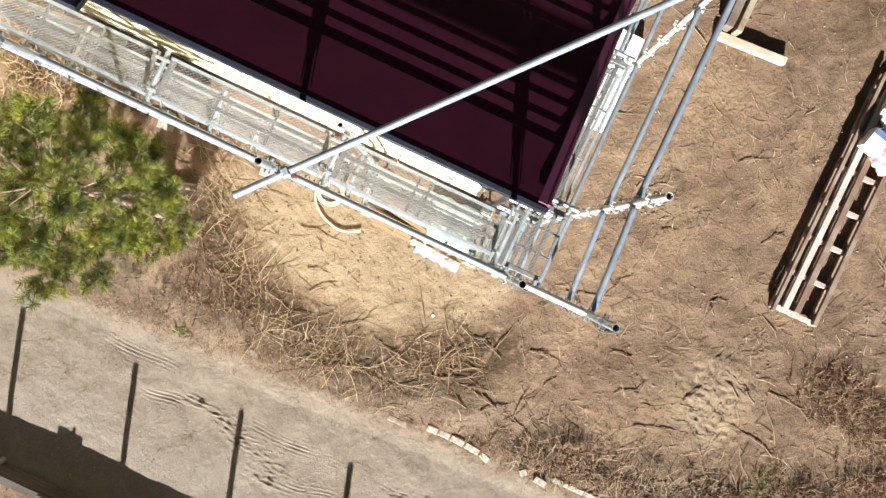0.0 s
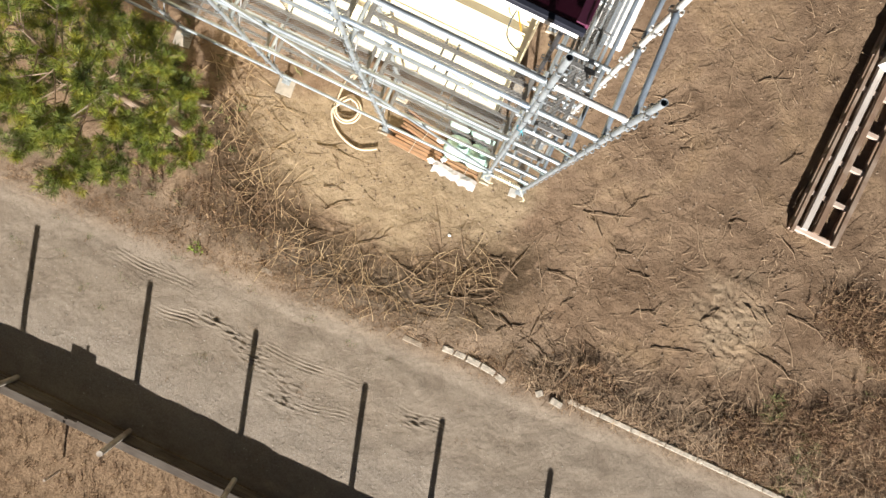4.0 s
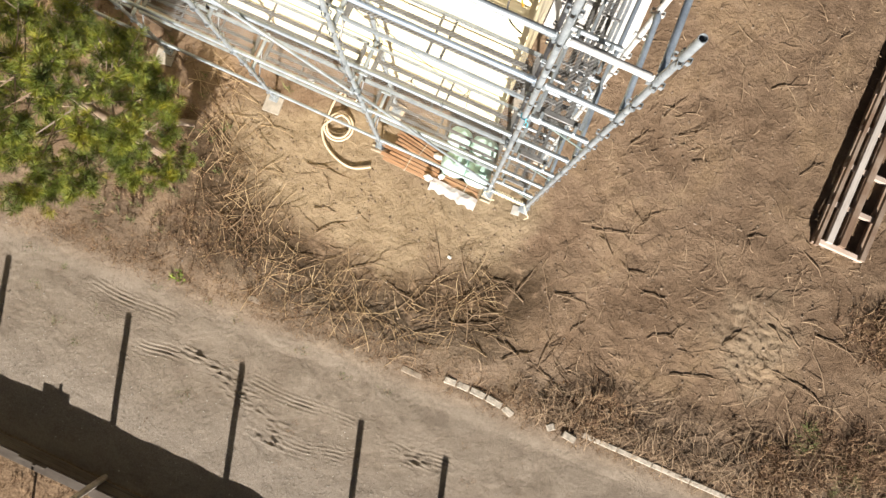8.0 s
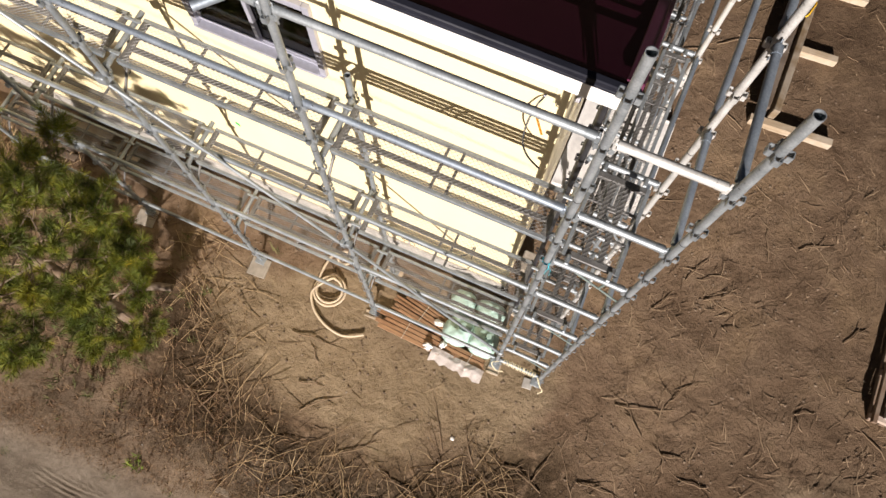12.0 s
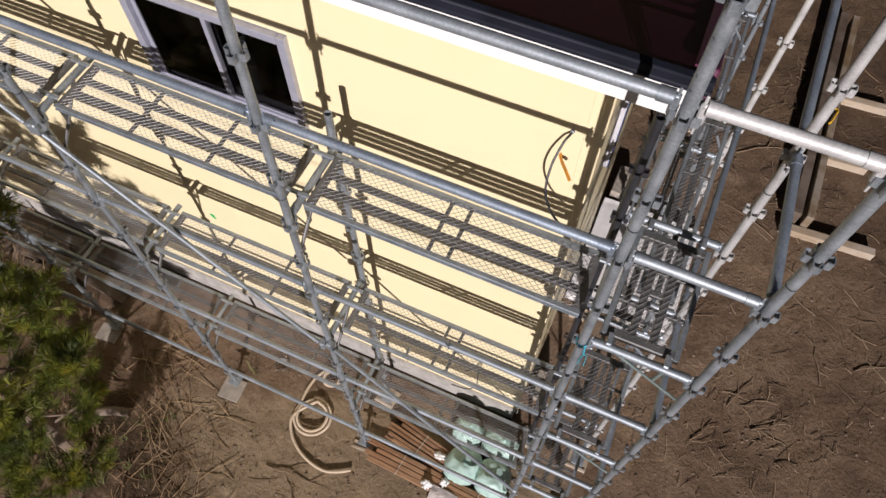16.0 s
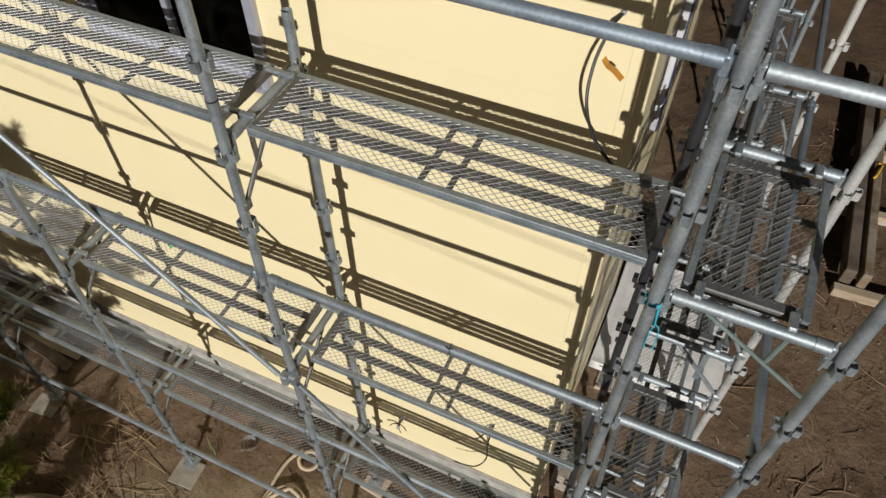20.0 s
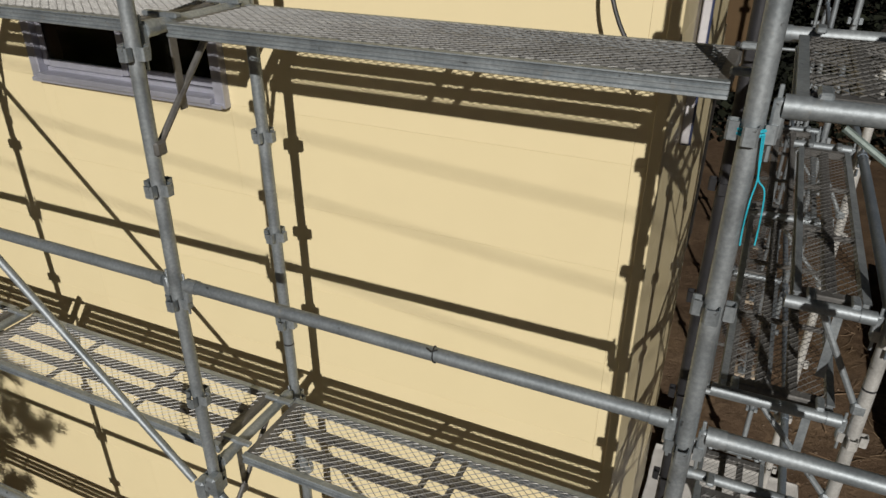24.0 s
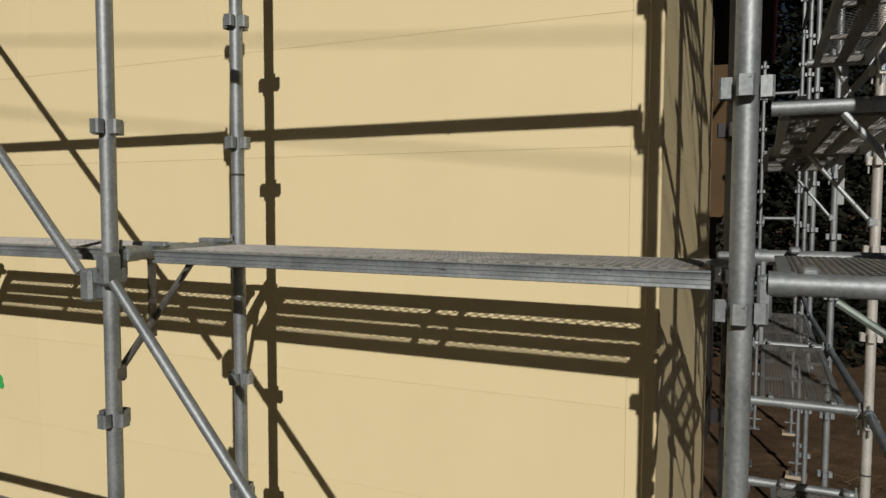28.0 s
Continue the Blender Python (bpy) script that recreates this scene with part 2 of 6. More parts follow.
def make_ground():
    """Bare trodden soil in the yard, grey grit on the track, straw-brown verge."""
    n = Nodes("soil_and_grit")
    sep = n.t.nodes.new("ShaderNodeSeparateXYZ")
    n.link(n.co, sep.inputs[0])
    x, y = sep.outputs["X"], sep.outputs["Y"]
    big = n.noise(0.45, 5, 0.6)
    mid = n.noise(2.2, 6, 0.65, None, 0.4)
    fine = n.noise(26, 6, 0.7)
    grit = n.noise(120, 3, 0.6)
    soil = n.ramp(mid, [(0.25, (0.177, 0.122, 0.08)), (0.5, (0.264, 0.184, 0.123)), (0.75, (0.34, 0.246, 0.167))])
    sand = n.ramp(mid, [(0.25, (0.32, 0.236, 0.144)), (0.75, (0.44, 0.338, 0.216))])
    patch = n.ramp(n.noise(0.85, 5, 0.62, None, 0.5), [(0.36, (1.22, 1.2, 1.1)), (0.5, (1.0, 0.98, 0.95)), (0.64, (0.82, 0.78, 0.735))])
    soil = n.mix(1.0, soil, patch, "MULTIPLY")
    wob = n.math("MULTIPLY", n.math("SUBTRACT", big, 0.5), 3.0)
    # soil darkens eastwards, away from the sandy building ground
    east_tone = n.ramp(n.math("MULTIPLY", n.math("ADD", x, wob), 0.1), [(0.2, (1, 1, 1)), (0.48, (0.79, 0.78, 0.77))])
    soil = n.mix(1.0, soil, east_tone, "MULTIPLY")
    # soil darkens northwards, from about y = 4.5 to 7.5
    north_tone = n.ramp(n.math("MULTIPLY", n.math("ADD", y, wob), 0.1), [(0.45, (1, 1, 1)), (0.75, (0.66, 0.64, 0.62))])
    soil = n.mix(1.0, soil, north_tone, "MULTIPLY")
    # sandy ground near the house corner
    dx = n.math("MULTIPLY", n.math("SUBTRACT", x, -0.8), 0.37)
    dy = n.math("MULTIPLY", n.math("ADD", y, 0.5), 0.75)
    near = n.math("ADD", n.math("ADD", n.math("POWER", n.math("ABSOLUTE", dx), 2.0), n.math("POWER", n.math("ABSOLUTE", dy), 2.0)), wob)
    f_sand = n.ramp(near, [(0.55, (1, 1, 1)), (2.6, (0, 0, 0))])
    base = n.mix(n.math("MULTIPLY", f_sand, 0.8), soil, sand)
    # a pale patch of tipped sand
    px = n.math("SUBTRACT", x, SAND[0])
    py = n.math("SUBTRACT", y, SAND[1])
    ragged = n.math("MULTIPLY", n.math("SUBTRACT", mid, 0.5), 1.6)
    pr = n.math("ADD", n.math("SQRT", n.math("ADD", n.math("MULTIPLY", px, px), n.math("MULTIPLY", py, py))), ragged)
    f_pale = n.ramp(pr, [(0.3, (1, 1, 1)), (0.9, (0, 0, 0))])
    base = n.mix(n.math("MULTIPLY", f_pale, 0.6), base, n.ramp(fine, [(0.3, (0.34, 0.255, 0.165)), (0.7, (0.45, 0.35, 0.24))]))
    # dark leaf litter under the swath of cut stalks
    rx = n.math("MULTIPLY", n.math("ADD", x, 0.9), 0.95)
    ry = n.math("SUBTRACT", y, 0.9)
    ring = n.math("SQRT", n.math("ADD", n.math("MULTIPLY", rx, rx), n.math("MULTIPLY", ry, ry)))
    off_ring = n.math("ABSOLUTE", n.math("SUBTRACT", n.math("ADD", ring, n.math("MULTIPLY", wob, 0.3)), 3.2))
    f_ring = n.ramp(off_ring, [(0.25, (1, 1, 1)), (0.8, (0, 0, 0))])
    f_ring = n.math("MULTIPLY", f_ring, n.ramp(n.noise(3.1, 5, 0.7, None, 0.6), [(0.37, (0, 0, 0)), (0.46, (1, 1, 1))]))
    f_ring = n.math("MULTIPLY", f_ring, n.ramp(n.math("MULTIPLY", n.math("ADD", y, 0.35), -1.0), [(0.0, (0, 0, 0)), (0.6, (1, 1, 1))]))
    f_ring = n.math("MULTIPLY", f_ring, n.ramp(n.math("SUBTRACT", 2.6, x), [(0.0, (0, 0, 0)), (0.9, (1, 1, 1))]))
    base = n.mix(n.math("MULTIPLY", f_ring, 0.9), base, n.ramp(fine, [(0.3, (0.04, 0.026, 0.014)), (0.7, (0.11, 0.074, 0.042))]))
    # the track along the fence
    edge = n.math("ADD", n.math("ADD", y, n.math("MULTIPLY", x, -0.055)), n.math("MULTIPLY", wob, 0.16))
    road = n.ramp(mid, [(0.25, (0.205, 0.16, 0.121)), (0.5, (0.265, 0.215, 0.164)), (0.8, (0.335, 0.276, 0.216))])
    gravel = n.ramp(n.noise(55, 4, 0.7), [(0.4, (0.24, 0.2, 0.16)), (0.62, (0.41, 0.355, 0.295))])
    strip = n.ramp(n.math("ADD", n.math("ABSOLUTE", n.math("ADD", edge, 5.2)), n.math("MULTIPLY", wob, 0.3)), [(0.1, (1, 1, 1)), (0.9, (0, 0, 0))])
    road = n.mix(n.math("MULTIPLY", strip, 0.55), road, gravel)
    f_road = n.ramp(n.math("MULTIPLY", n.math("ADD", edge, 2.8), -1.0), [(0.0, (0, 0, 0)), (0.4, (1, 1, 1))])
    base = n.mix(f_road, base, road)
    verge = n.ramp(fine, [(0.3, (0.14, 0.108, 0.078)), (0.7, (0.28, 0.225, 0.165))])
    f_verge = n.ramp(n.math("ABSOLUTE", n.math("ADD", edge, 2.55)), [(0.2, (1, 1, 1)), (0.75, (0, 0, 0))])
    base = n.mix(n.math("MULTIPLY", f_verge, 0.4), base, verge)
    south = n.ramp(n.math("MULTIPLY", n.math("ADD", y, 6.2), -1.0), [(0.0, (0, 0, 0)), (0.05, (1, 1, 1))])
    base = n.mix(south, base, n.ramp(fine, [(0.3, (0.16, 0.1, 0.06)), (0.7, (0.35, 0.242, 0.148))]))
    dirt = n.ramp(fine, [(0.26, (0.5, 0.49, 0.475)), (0.5, (0.645, 0.64, 0.638)), (0.78, (0.73, 0.725, 0.728))])
    base = n.mix(1.0, base, dirt, "MULTIPLY")
    crumbs = n.ramp(n.noise(9, 5, 0.7, None, 0.8), [(0.34, (0.55, 0.52, 0.48)), (0.44, (1, 1, 1))])
    base = n.mix(n.math("SUBTRACT", 0.62, n.math("MULTIPLY", f_road, 0.46)), base, n.mix(1.0, base, crumbs, "MULTIPLY"))
    for scale, stretch in ((11, (1, 5, 1)), (12, (5, 1.2, 1)), (9, (3.4, 3.0, 1))):
        chaff = n.ramp(n.noise(scale, 3, 0.6, stretch, 1.2), [(0.29, (0.42, 0.38, 0.34)), (0.37, (1, 1, 1)), (0.68, (1, 1, 1)), (0.76, (1.25, 1.22, 1.17))])
        base = n.mix(n.math("SUBTRACT", 0.64, n.math("MULTIPLY", f_road, 0.48)), base, n.mix(1.0, base, chaff, "MULTIPLY"))
    crust = n.noise(6.5, 3, 0.5, None, 1.4)
    hgt = n.mix(0.1, n.mix(0.24, n.mix(0.35, mid, crust), fine), grit)
    hgt = n.mix(n.math("MULTIPLY", f_road, 0.45), hgt, n.mix(0.25, mid, grit))
    return n.finish(base, 0.95, 0.0, hgt, 0.062, 1.0, 0.12)


M_GROUND = make_ground()

# ---- mesh helpers ----


class Geo:
    """Points and faces of one mesh."""

    def __init__(self):
        self.v, self.f = [], []

    def add(self, verts, faces):
        k = len(self.v)
        self.v.extend(verts)
        self.f.extend([tuple(i + k for i in q) for q in faces])

    def box(self, c, s, m=None, b=0.0):
        """A box round c of size s, with edges taken off by b."""
        hx, hy, hz = s[0] / 2, s[1] / 2, s[2] / 2
        m = m or Matrix()
        if not b:
            pts = [(i, j, k) for i in (-hx, hx) for j in (-hy, hy) for k in (-hz, hz)]
            faces = [(0, 1, 3, 2), (4, 6, 7, 5), (0, 4, 5, 1), (2, 3, 7, 6), (0, 2, 6, 4), (1, 5, 7, 3)]
        else:
            b = min(b, hx * 0.9, hy * 0.9, hz * 0.9)
            pts, faces, key = [], [], {}
            for i in (-1, 1):
                for j in (-1, 1):
                    for k in (-1, 1):
                        for a in range(3):
                            d = [hx - b, hy - b, hz - b]
                            d[a] += b
                            key[i, j, k, a] = len(pts)
                            pts.append((i * d[0], j * d[1], k * d[2]))
            for a in range(3):
                for s1 in (-1, 1):
                    loop = []
                    for u, w in ((-1, -1), (1, -1), (1, 1), (-1, 1)):
                        t = [0, 0, 0]
                        t[a], t[(a + 1) % 3], t[(a + 2) % 3] = s1, u, w
                        loop.append(key[t[0], t[1], t[2], a])
                    faces.append(tuple(loop if s1 > 0 else loop[::-1]))
            for a in range(3):
                o, p = (a + 1) % 3, (a + 2) % 3
                for u in (-1, 1):
                    for w in (-1, 1):
                        q = []
                        for e, ax in ((-1, o), (1, o), (1, p), (-1, p)):
                            t = [0, 0, 0]
                            t[a], t[o], t[p] = e, u, w
                            q.append(key[t[0], t[1], t[2], ax])
                        faces.append(tuple(q if u * w < 0 else q[::-1]))
            for i in (-1, 1):
                for j in (-1, 1):
                    for k in (-1, 1):
                        q = [key[i, j, k, a] for a in range(3)]
                        faces.append(tuple(q if i * j * k > 0 else q[::-1]))
        self.add([tuple(m @ Vector(p) + Vector(c)) if m is not None else p for p in pts], faces)
        return self

    def tube(self, path, r, n=10, caps=True):
        """A round bar along path; r: one radius or one for each point."""
        path = [Vector(p) for p in path]
        rs = r if isinstance(r, (list, tuple)) else [r] * len(path)
        base = len(self.v)
        side = None
        for i, p in enumerate(path):
            d = (path[min(i + 1, len(path) - 1)] - path[max(i - 1, 0)]).normalized()
            if side is None:
                side = d.orthogonal().normalized()
            side = (side - d * side.dot(d)).normalized()
            up = d.cross(side)
            for k in range(n):
                a = 2 * math.pi * k / n
                self.v.append(tuple(p + (side * math.cos(a) + up * math.sin(a)) * rs[i]))
        for i in range(len(path) - 1):
            for k in range(n):
                q = (k + 1) % n
                self.f.append((base + i * n + k, base + i * n + q, base + (i + 1) * n + q, base + (i + 1) * n + k))
        if caps:
            self.f.append(tuple(base + k for k in range(n))[::-1])
            self.f.append(tuple(base + (len(path) - 1) * n + k for k in range(n)))
        return self

    def pipe(self, p0, p1, r, wall=0.003, n=14):
        """An open pipe with a wall."""
        p0, p1 = Vector(p0), Vector(p1)
        d = (p1 - p0).normalized()
        a = d.orthogonal().normalized()
        c = d.cross(a)
        base = len(self.v)
        for p, q in ((p0, r), (p1, r), (p1, r - wall), (p0, r - wall)):
            for k in range(n):
                w = 2 * math.pi * k / n
                self.v.append(tuple(p + (a * math.cos(w) + c * math.sin(w)) * q))
        for i in range(4):
            for k in range(n):
                j, q = (i + 1) % 4, (k + 1) % n
                self.f.append((base + i * n + k, base + i * n + q, base + j * n + q, base + j * n + k))
        return self

    def prism(self, profile, length):
        """An outline of (y, z) points, drawn out along x."""
        n = len(profile)
        pts = [(x, y, z) for x in (-length / 2, length / 2) for y, z in profile]
        sides = [(i, n + i, n + (i + 1) % n, (i + 1) % n) for i in range(n)]
        self.add(pts, [tuple(range(n)), tuple(range(n, 2 * n))[::-1]] + sides)
        return self

    def mesh(self, name, mat, smooth=False):
        me = bpy.data.meshes.new(name)
        me.from_pydata(self.v, [], self.f)
        me.materials.append(mat)
        if smooth:
            me.polygons.foreach_set("use_smooth", [True] * len(me.polygons))
            me.set_sharp_from_angle(angle=radians(40))
        return me


def part(name, geo, mat, parent, label="", smooth=False, at=None):
    """Links a Geo or a shared mesh as one part under parent."""
    me = geo if isinstance(geo, bpy.types.Mesh) else geo.mesh(name, mat, smooth)
    ob = new(name, me)
    ob.parent = parent
    if at is not None:
        ob.matrix_basis = at if isinstance(at, Matrix) else Matrix.Translation(at)
    if label:
        tagged(ob, label)
    return ob


def thing(name, label, category, group="", at=(0, 0, 0), geo=None, mat=None, smooth=False, kind=""):
    """A top-level thing: an empty at its base, or one mesh."""
    ob = new(name, geo.mesh(name, mat, smooth) if geo is not None else None)
    if geo is None:
        ob.empty_display_size = 0.1
    ob.matrix_basis = at if isinstance(at, Matrix) else Matrix.Translation(at)
    return tagged(ob, label, category, group, kind)


GROUND = -0.03

# ---- ground: one sheet to the horizon ----


RUTS = ((-1.42, 0.1, -4.0, -3.95), (0.85, 1.65, -3.98, -3.94), (-3.5, -2.7, -4.16, -4.14), (-4.3, -3.0, -3.62, -3.66), (-0.7, 0.2, -4.62, -4.5))
CLODS = ((-1.88, -4.09), (-1.55, -4.28), (-0.88, -4.44), (-0.92, -4.7), (-1.3, -3.28), (1.2, -4.08), (-2.5, -4.02))


def ground_height(x, y):
    """Trodden yard, slightly lower track, raised field behind the board fence."""
    p = Vector((x, y, 0))
    e = y - 0.055 * x
    z = GROUND + 0.022 * noise.noise(p * 0.8) + 0.014 * noise.noise(p * 2.7 + Vector((3, 1, 0)))
    near = max(0.0, 1.0 - max(abs(x) / 14, abs(y) / 12))
    if near > 0:
        rub = 0.4 if y < -3.1 + 0.055 * x else 1.0
        z += rub * (0.009 * noise.noise(p * 5.5) + (0.009 * noise.noise(p * 10.0 + Vector((1, 7, 0))) + 0.006 * abs(noise.noise(p * 7.0 + Vector((4, 2, 0))))) * (0.7 + noise.noise(p * 0.7)))
    t = min(1.0, max(0.0, (-2.95 - e) / 0.35))
    z -= 0.05 * t
    # wheel ruts and heaps on the track
    if -6.2 < y < -3.2 and -6.5 < x < 6:
        for xa, xb, ya, yb in RUTS:
            u = (x - xa) / (xb - xa)
            if -0.1 < u < 1.1:
                side = y - ya - (yb - ya) * u + 0.03 * math.sin(5 * u)
                m = math.exp(-(side / 0.11) ** 2) * min(1.0, 8 * max(0.0, u + 0.1), 8 * max(0.0, 1.1 - u))
                z += m * (0.0075 * math.sin(side * 105) - 0.006) * (0.7 + noise.noise(p * 2.2))
        for cx, cy in CLODS:
            m = math.exp(-((x - cx) / 0.34) ** 2 - ((y - cy) / 0.13) ** 2)
            if m > 0.03:
                z += 0.05 * m * max(0.0, noise.noise(Vector((x * 9.0, y * 22.0, 2))) + 0.5 * noise.noise(Vector((x * 22.0, y * 40.0, 5))) - 0.02)
    # rippled pale sand
    d = math.hypot(x - SAND[0], y - SAND[1]) + 0.3 * noise.noise(p * 1.7)
    if d < 0.85:
        z += min(0.5, 0.85 - d) * (0.015 + 0.055 * noise.noise(Vector((x * 9 + y * 4, y * 15, 0))))
    # verge hump
    z += 0.06 * math.exp(-((e + 2.45) / 0.45) ** 2) * (0.5 + noise.noise(p * 1.7))
    if y < -6.3:
        z += 0.27 * min(1.0, (-6.3 - y) / 0.02) * (1.0 if y < -6.3 else 0.0)
    return z


def make_ground_sheet():
    def axis(lo, hi, step, far):
        fine = list(np.arange(lo, hi + step / 2, step))
        out, g = [], step
        while (out[-1] if out else 0) < far:
            g *= 1.55
            out.append((out[-1] if out else 0) + g)
        return [lo - d for d in out[::-1]] + fine + [hi + d for d in out]

    xs = axis(-8.5, 9.5, 0.042, 900)
    ys = axis(-8.3, 9.0, 0.06, 900)
    ys = [v for v in ys if not -6.2 < v < 1.1] + list(np.arange(-6.2, -5.0, 0.04)) + list(np.arange(-5.0, -3.5, 0.015)) + list(np.arange(-3.5, 1.1, 0.03))
    ys = sorted(set([v for v in ys if abs(v + 6.3) > 0.03] + [-6.322, -6.3]))
    verts = [(x, y, ground_height(x, y)) for y in ys for x in xs]
    w = len(xs)
    faces = [(j * w + i, j * w + i + 1, (j + 1) * w + i + 1, (j + 1) * w + i) for j in range(len(ys) - 1) for i in range(w - 1)]
    g = Geo()
    g.v, g.f = verts, faces
    ob = new("ground", g.mesh("ground", M_GROUND, False))
    ob.data.polygons.foreach_set("use_smooth", [True] * len(ob.data.polygons))
    tagged(ob, "bare brown trodden soil with a grey gritty track", "ground", kind="structure")


make_ground_sheet()

# ---- house ----
WALL_Y, WALL_X, WALL_W = 1.0, 0.28, -9.6
BASE_Z, TOP_Z = 0.5, 6.02
NORTH = 3.35
WIN = (-2.94, -1.67, 4.385, 5.30)
SLOPE = 0.40


def rows_without(x0, x1, z0, z1, hole):
    """Splits one panel round the window."""
    a, b, c, d = hole
    if x1 <= a or x0 >= b or z1 <= c or z0 >= d:
        return [(x0, x1, z0, z1)]
    out = []
    if x0 < a:
        out.append((x0, a, z0, z1))
    if x1 > b:
        out.append((b, x1, z0, z1))
    lo, hi = max(x0, a), min(x1, b)
    if z0 < c:
        out.append((lo, hi, z0, c))
    if z1 > d:
        out.append((lo, hi, d, z1))
    return out


def make_walls():
    zs = [BASE_Z] + [3.49 + 0.455 * k for k in range(-6, 6)] + [TOP_Z]
    zs = sorted(set(round(z, 3) for z in zs))
    core = Geo()
    t = 0.15
    a, b, c, d = WIN
    yc = WALL_Y + 0.016 + t / 2
    for x0, x1, z0, z1 in rows_without(WALL_W, WALL_X - 0.016, BASE_Z, TOP_Z, WIN):
        core.box(((x0 + x1) / 2, yc, (z0 + z1) / 2), (x1 - x0, t, z1 - z0))
    south = tagged(new("wall_south", core.mesh("wall_south", M_JOINT)), "pale cream sided house wall facing the sun", "wall", kind="structure")
    g = 0.0006
    cuts = [WALL_W, -8.92, -5.89, -2.86, 0.187, WALL_X]
    for i in range(len(zs) - 1):
        for j in range(len(cuts) - 1):
            for x0, x1, z0, z1 in rows_without(cuts[j], cuts[j + 1], zs[i], zs[i + 1], WIN):
                if x1 - x0 < 0.02 or z1 - z0 < 0.02:
                    continue
                s = Geo().box((0, 0, 0), (x1 - x0 - g, 0.016, z1 - z0 - g), None, 0.0006)
                part("siding_panel", s, M_SIDING, south, at=((x0 + x1) / 2, WALL_Y + 0.008, (z0 + z1) / 2))
    cy = [WALL_Y + 0.017, 1.85, 2.6, NORTH]
    roofline = lambda y: 6.30 - SLOPE * (y - 0.66) - 0.1

    def slab(x0, x1, y0, y1, z0, z1):
        """A block whose top is cut by the roof's slope."""
        pts = [(y0, z0), (y1, z0)]
        za, zb = min(z1, roofline(y0)), min(z1, roofline(y1))
        if za <= z0 + 0.01:
            return None
        if zb <= z0:
            y1 = min(y1, 0.66 + (6.2 - z0) / SLOPE - 0.01)
            pts[1] = (y1, z0)
            zb = min(z1, roofline(y1))
        pts.append((y1, zb))
        if za >= z1 and zb < z1:
            pts.append((0.66 + (6.2 - z1) / SLOPE, z1))
        pts.append((y0, za))
        gg = Geo()
        n = len(pts)
        gg.add([(x, y, z) for x in (x0, x1) for y, z in pts], [tuple(range(n))[::-1], tuple(range(n, 2 * n))] + [(i, (i + 1) % n, n + (i + 1) % n, n + i) for i in range(n)])
        return gg

    core = slab(WALL_X - 0.016 - t, WALL_X - 0.016, WALL_Y + 0.17, NORTH, BASE_Z, TOP_Z - 0.02)
    east = tagged(new("wall_east", core.mesh("wall_east", M_JOINT)), "cream sided house wall along the side scaffold", "wall", kind="structure")
    for i in range(len(zs) - 1):
        for j in range(3):
            s = slab(WALL_X - 0.016, WALL_X, cy[j] + g, cy[j + 1] - g, zs[i] + g, zs[i + 1] - g)
            if s is not None:
                part("siding_panel", s, M_SIDING, east)
    trim = Geo().box((WALL_X + 0.006, WALL_Y + 0.02, (BASE_Z + TOP_Z) / 2), (0.012, 0.05, TOP_Z - BASE_Z), None, 0.003)
    trim.box((WALL_X - 0.012, WALL_Y - 0.005, (BASE_Z + TOP_Z) / 2), (0.045, 0.01, TOP_Z - BASE_Z), None, 0.003)
    tagged(new("trim_corner", trim.mesh("trim_corner", M_SIDING)), "cream metal corner trim of the house", "trim", kind="structure")
    n = Geo().box(((WALL_W + WALL_X) / 2, NORTH + 0.1, (BASE_Z + 4.5) / 2), (WALL_X - WALL_W, 0.15, 4.5 - BASE_Z))
    tagged(new("wall_north", n.mesh("wall_north", M_SIDING)), "cream rear house wall", "wall", kind="structure")
    w = Geo().box((WALL_W - 0.08, (WALL_Y + NORTH) / 2, (BASE_Z + 4.5) / 2), (0.15, NORTH - WALL_Y, 4.5 - BASE_Z))
    tagged(new("wall_west", w.mesh("wall_west", M_SIDING)), "cream end wall of the house", "wall", kind="structure")
    f = Geo().box(((WALL_W + WALL_X) / 2, (WALL_Y + NORTH) / 2 + 0.03, (BASE_Z - 0.2) / 2), (WALL_X - WALL_W - 0.06, NORTH - WALL_Y, BASE_Z + 0.2 - 0.004), None, 0.004)
    tagged(new("foundation", f.mesh("foundation", M_CONCRETE)), "pale grey concrete house foundation", "foundation", kind="structure")
    d1 = Geo().box(((WALL_W + WALL_X) / 2, WALL_Y - 0.012, BASE_Z - 0.012), (WALL_X - WALL_W + 0.03, 0.03, 0.022), None, 0.004)
    d1.box(((WALL_W + WALL_X) / 2, WALL_Y - 0.024, BASE_Z - 0.035), (WALL_X - WALL_W + 0.03, 0.006, 0.05))
    tagged(new("trim_base", d1.mesh("trim_base", M_CONCRETE)), "grey metal drip flashing along the wall's foot", "trim", kind="structure")
    # added floor and partition, coloured near-black so the window looks unlit inside
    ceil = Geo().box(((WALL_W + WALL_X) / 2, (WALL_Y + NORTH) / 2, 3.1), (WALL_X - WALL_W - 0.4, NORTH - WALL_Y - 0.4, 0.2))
    tagged(new("floor_upper", ceil.mesh("floor_upper", M_ROOM)), "added upper floor inside the house, near-black for the unlit room", "floor", kind="structure")
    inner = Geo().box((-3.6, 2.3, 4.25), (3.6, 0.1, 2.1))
    tagged(new("wall_inner", inner.mesh("wall_inner", M_ROOM)), "added inner partition behind the window, near-black for the unlit room", "wall", kind="structure")


make_walls()


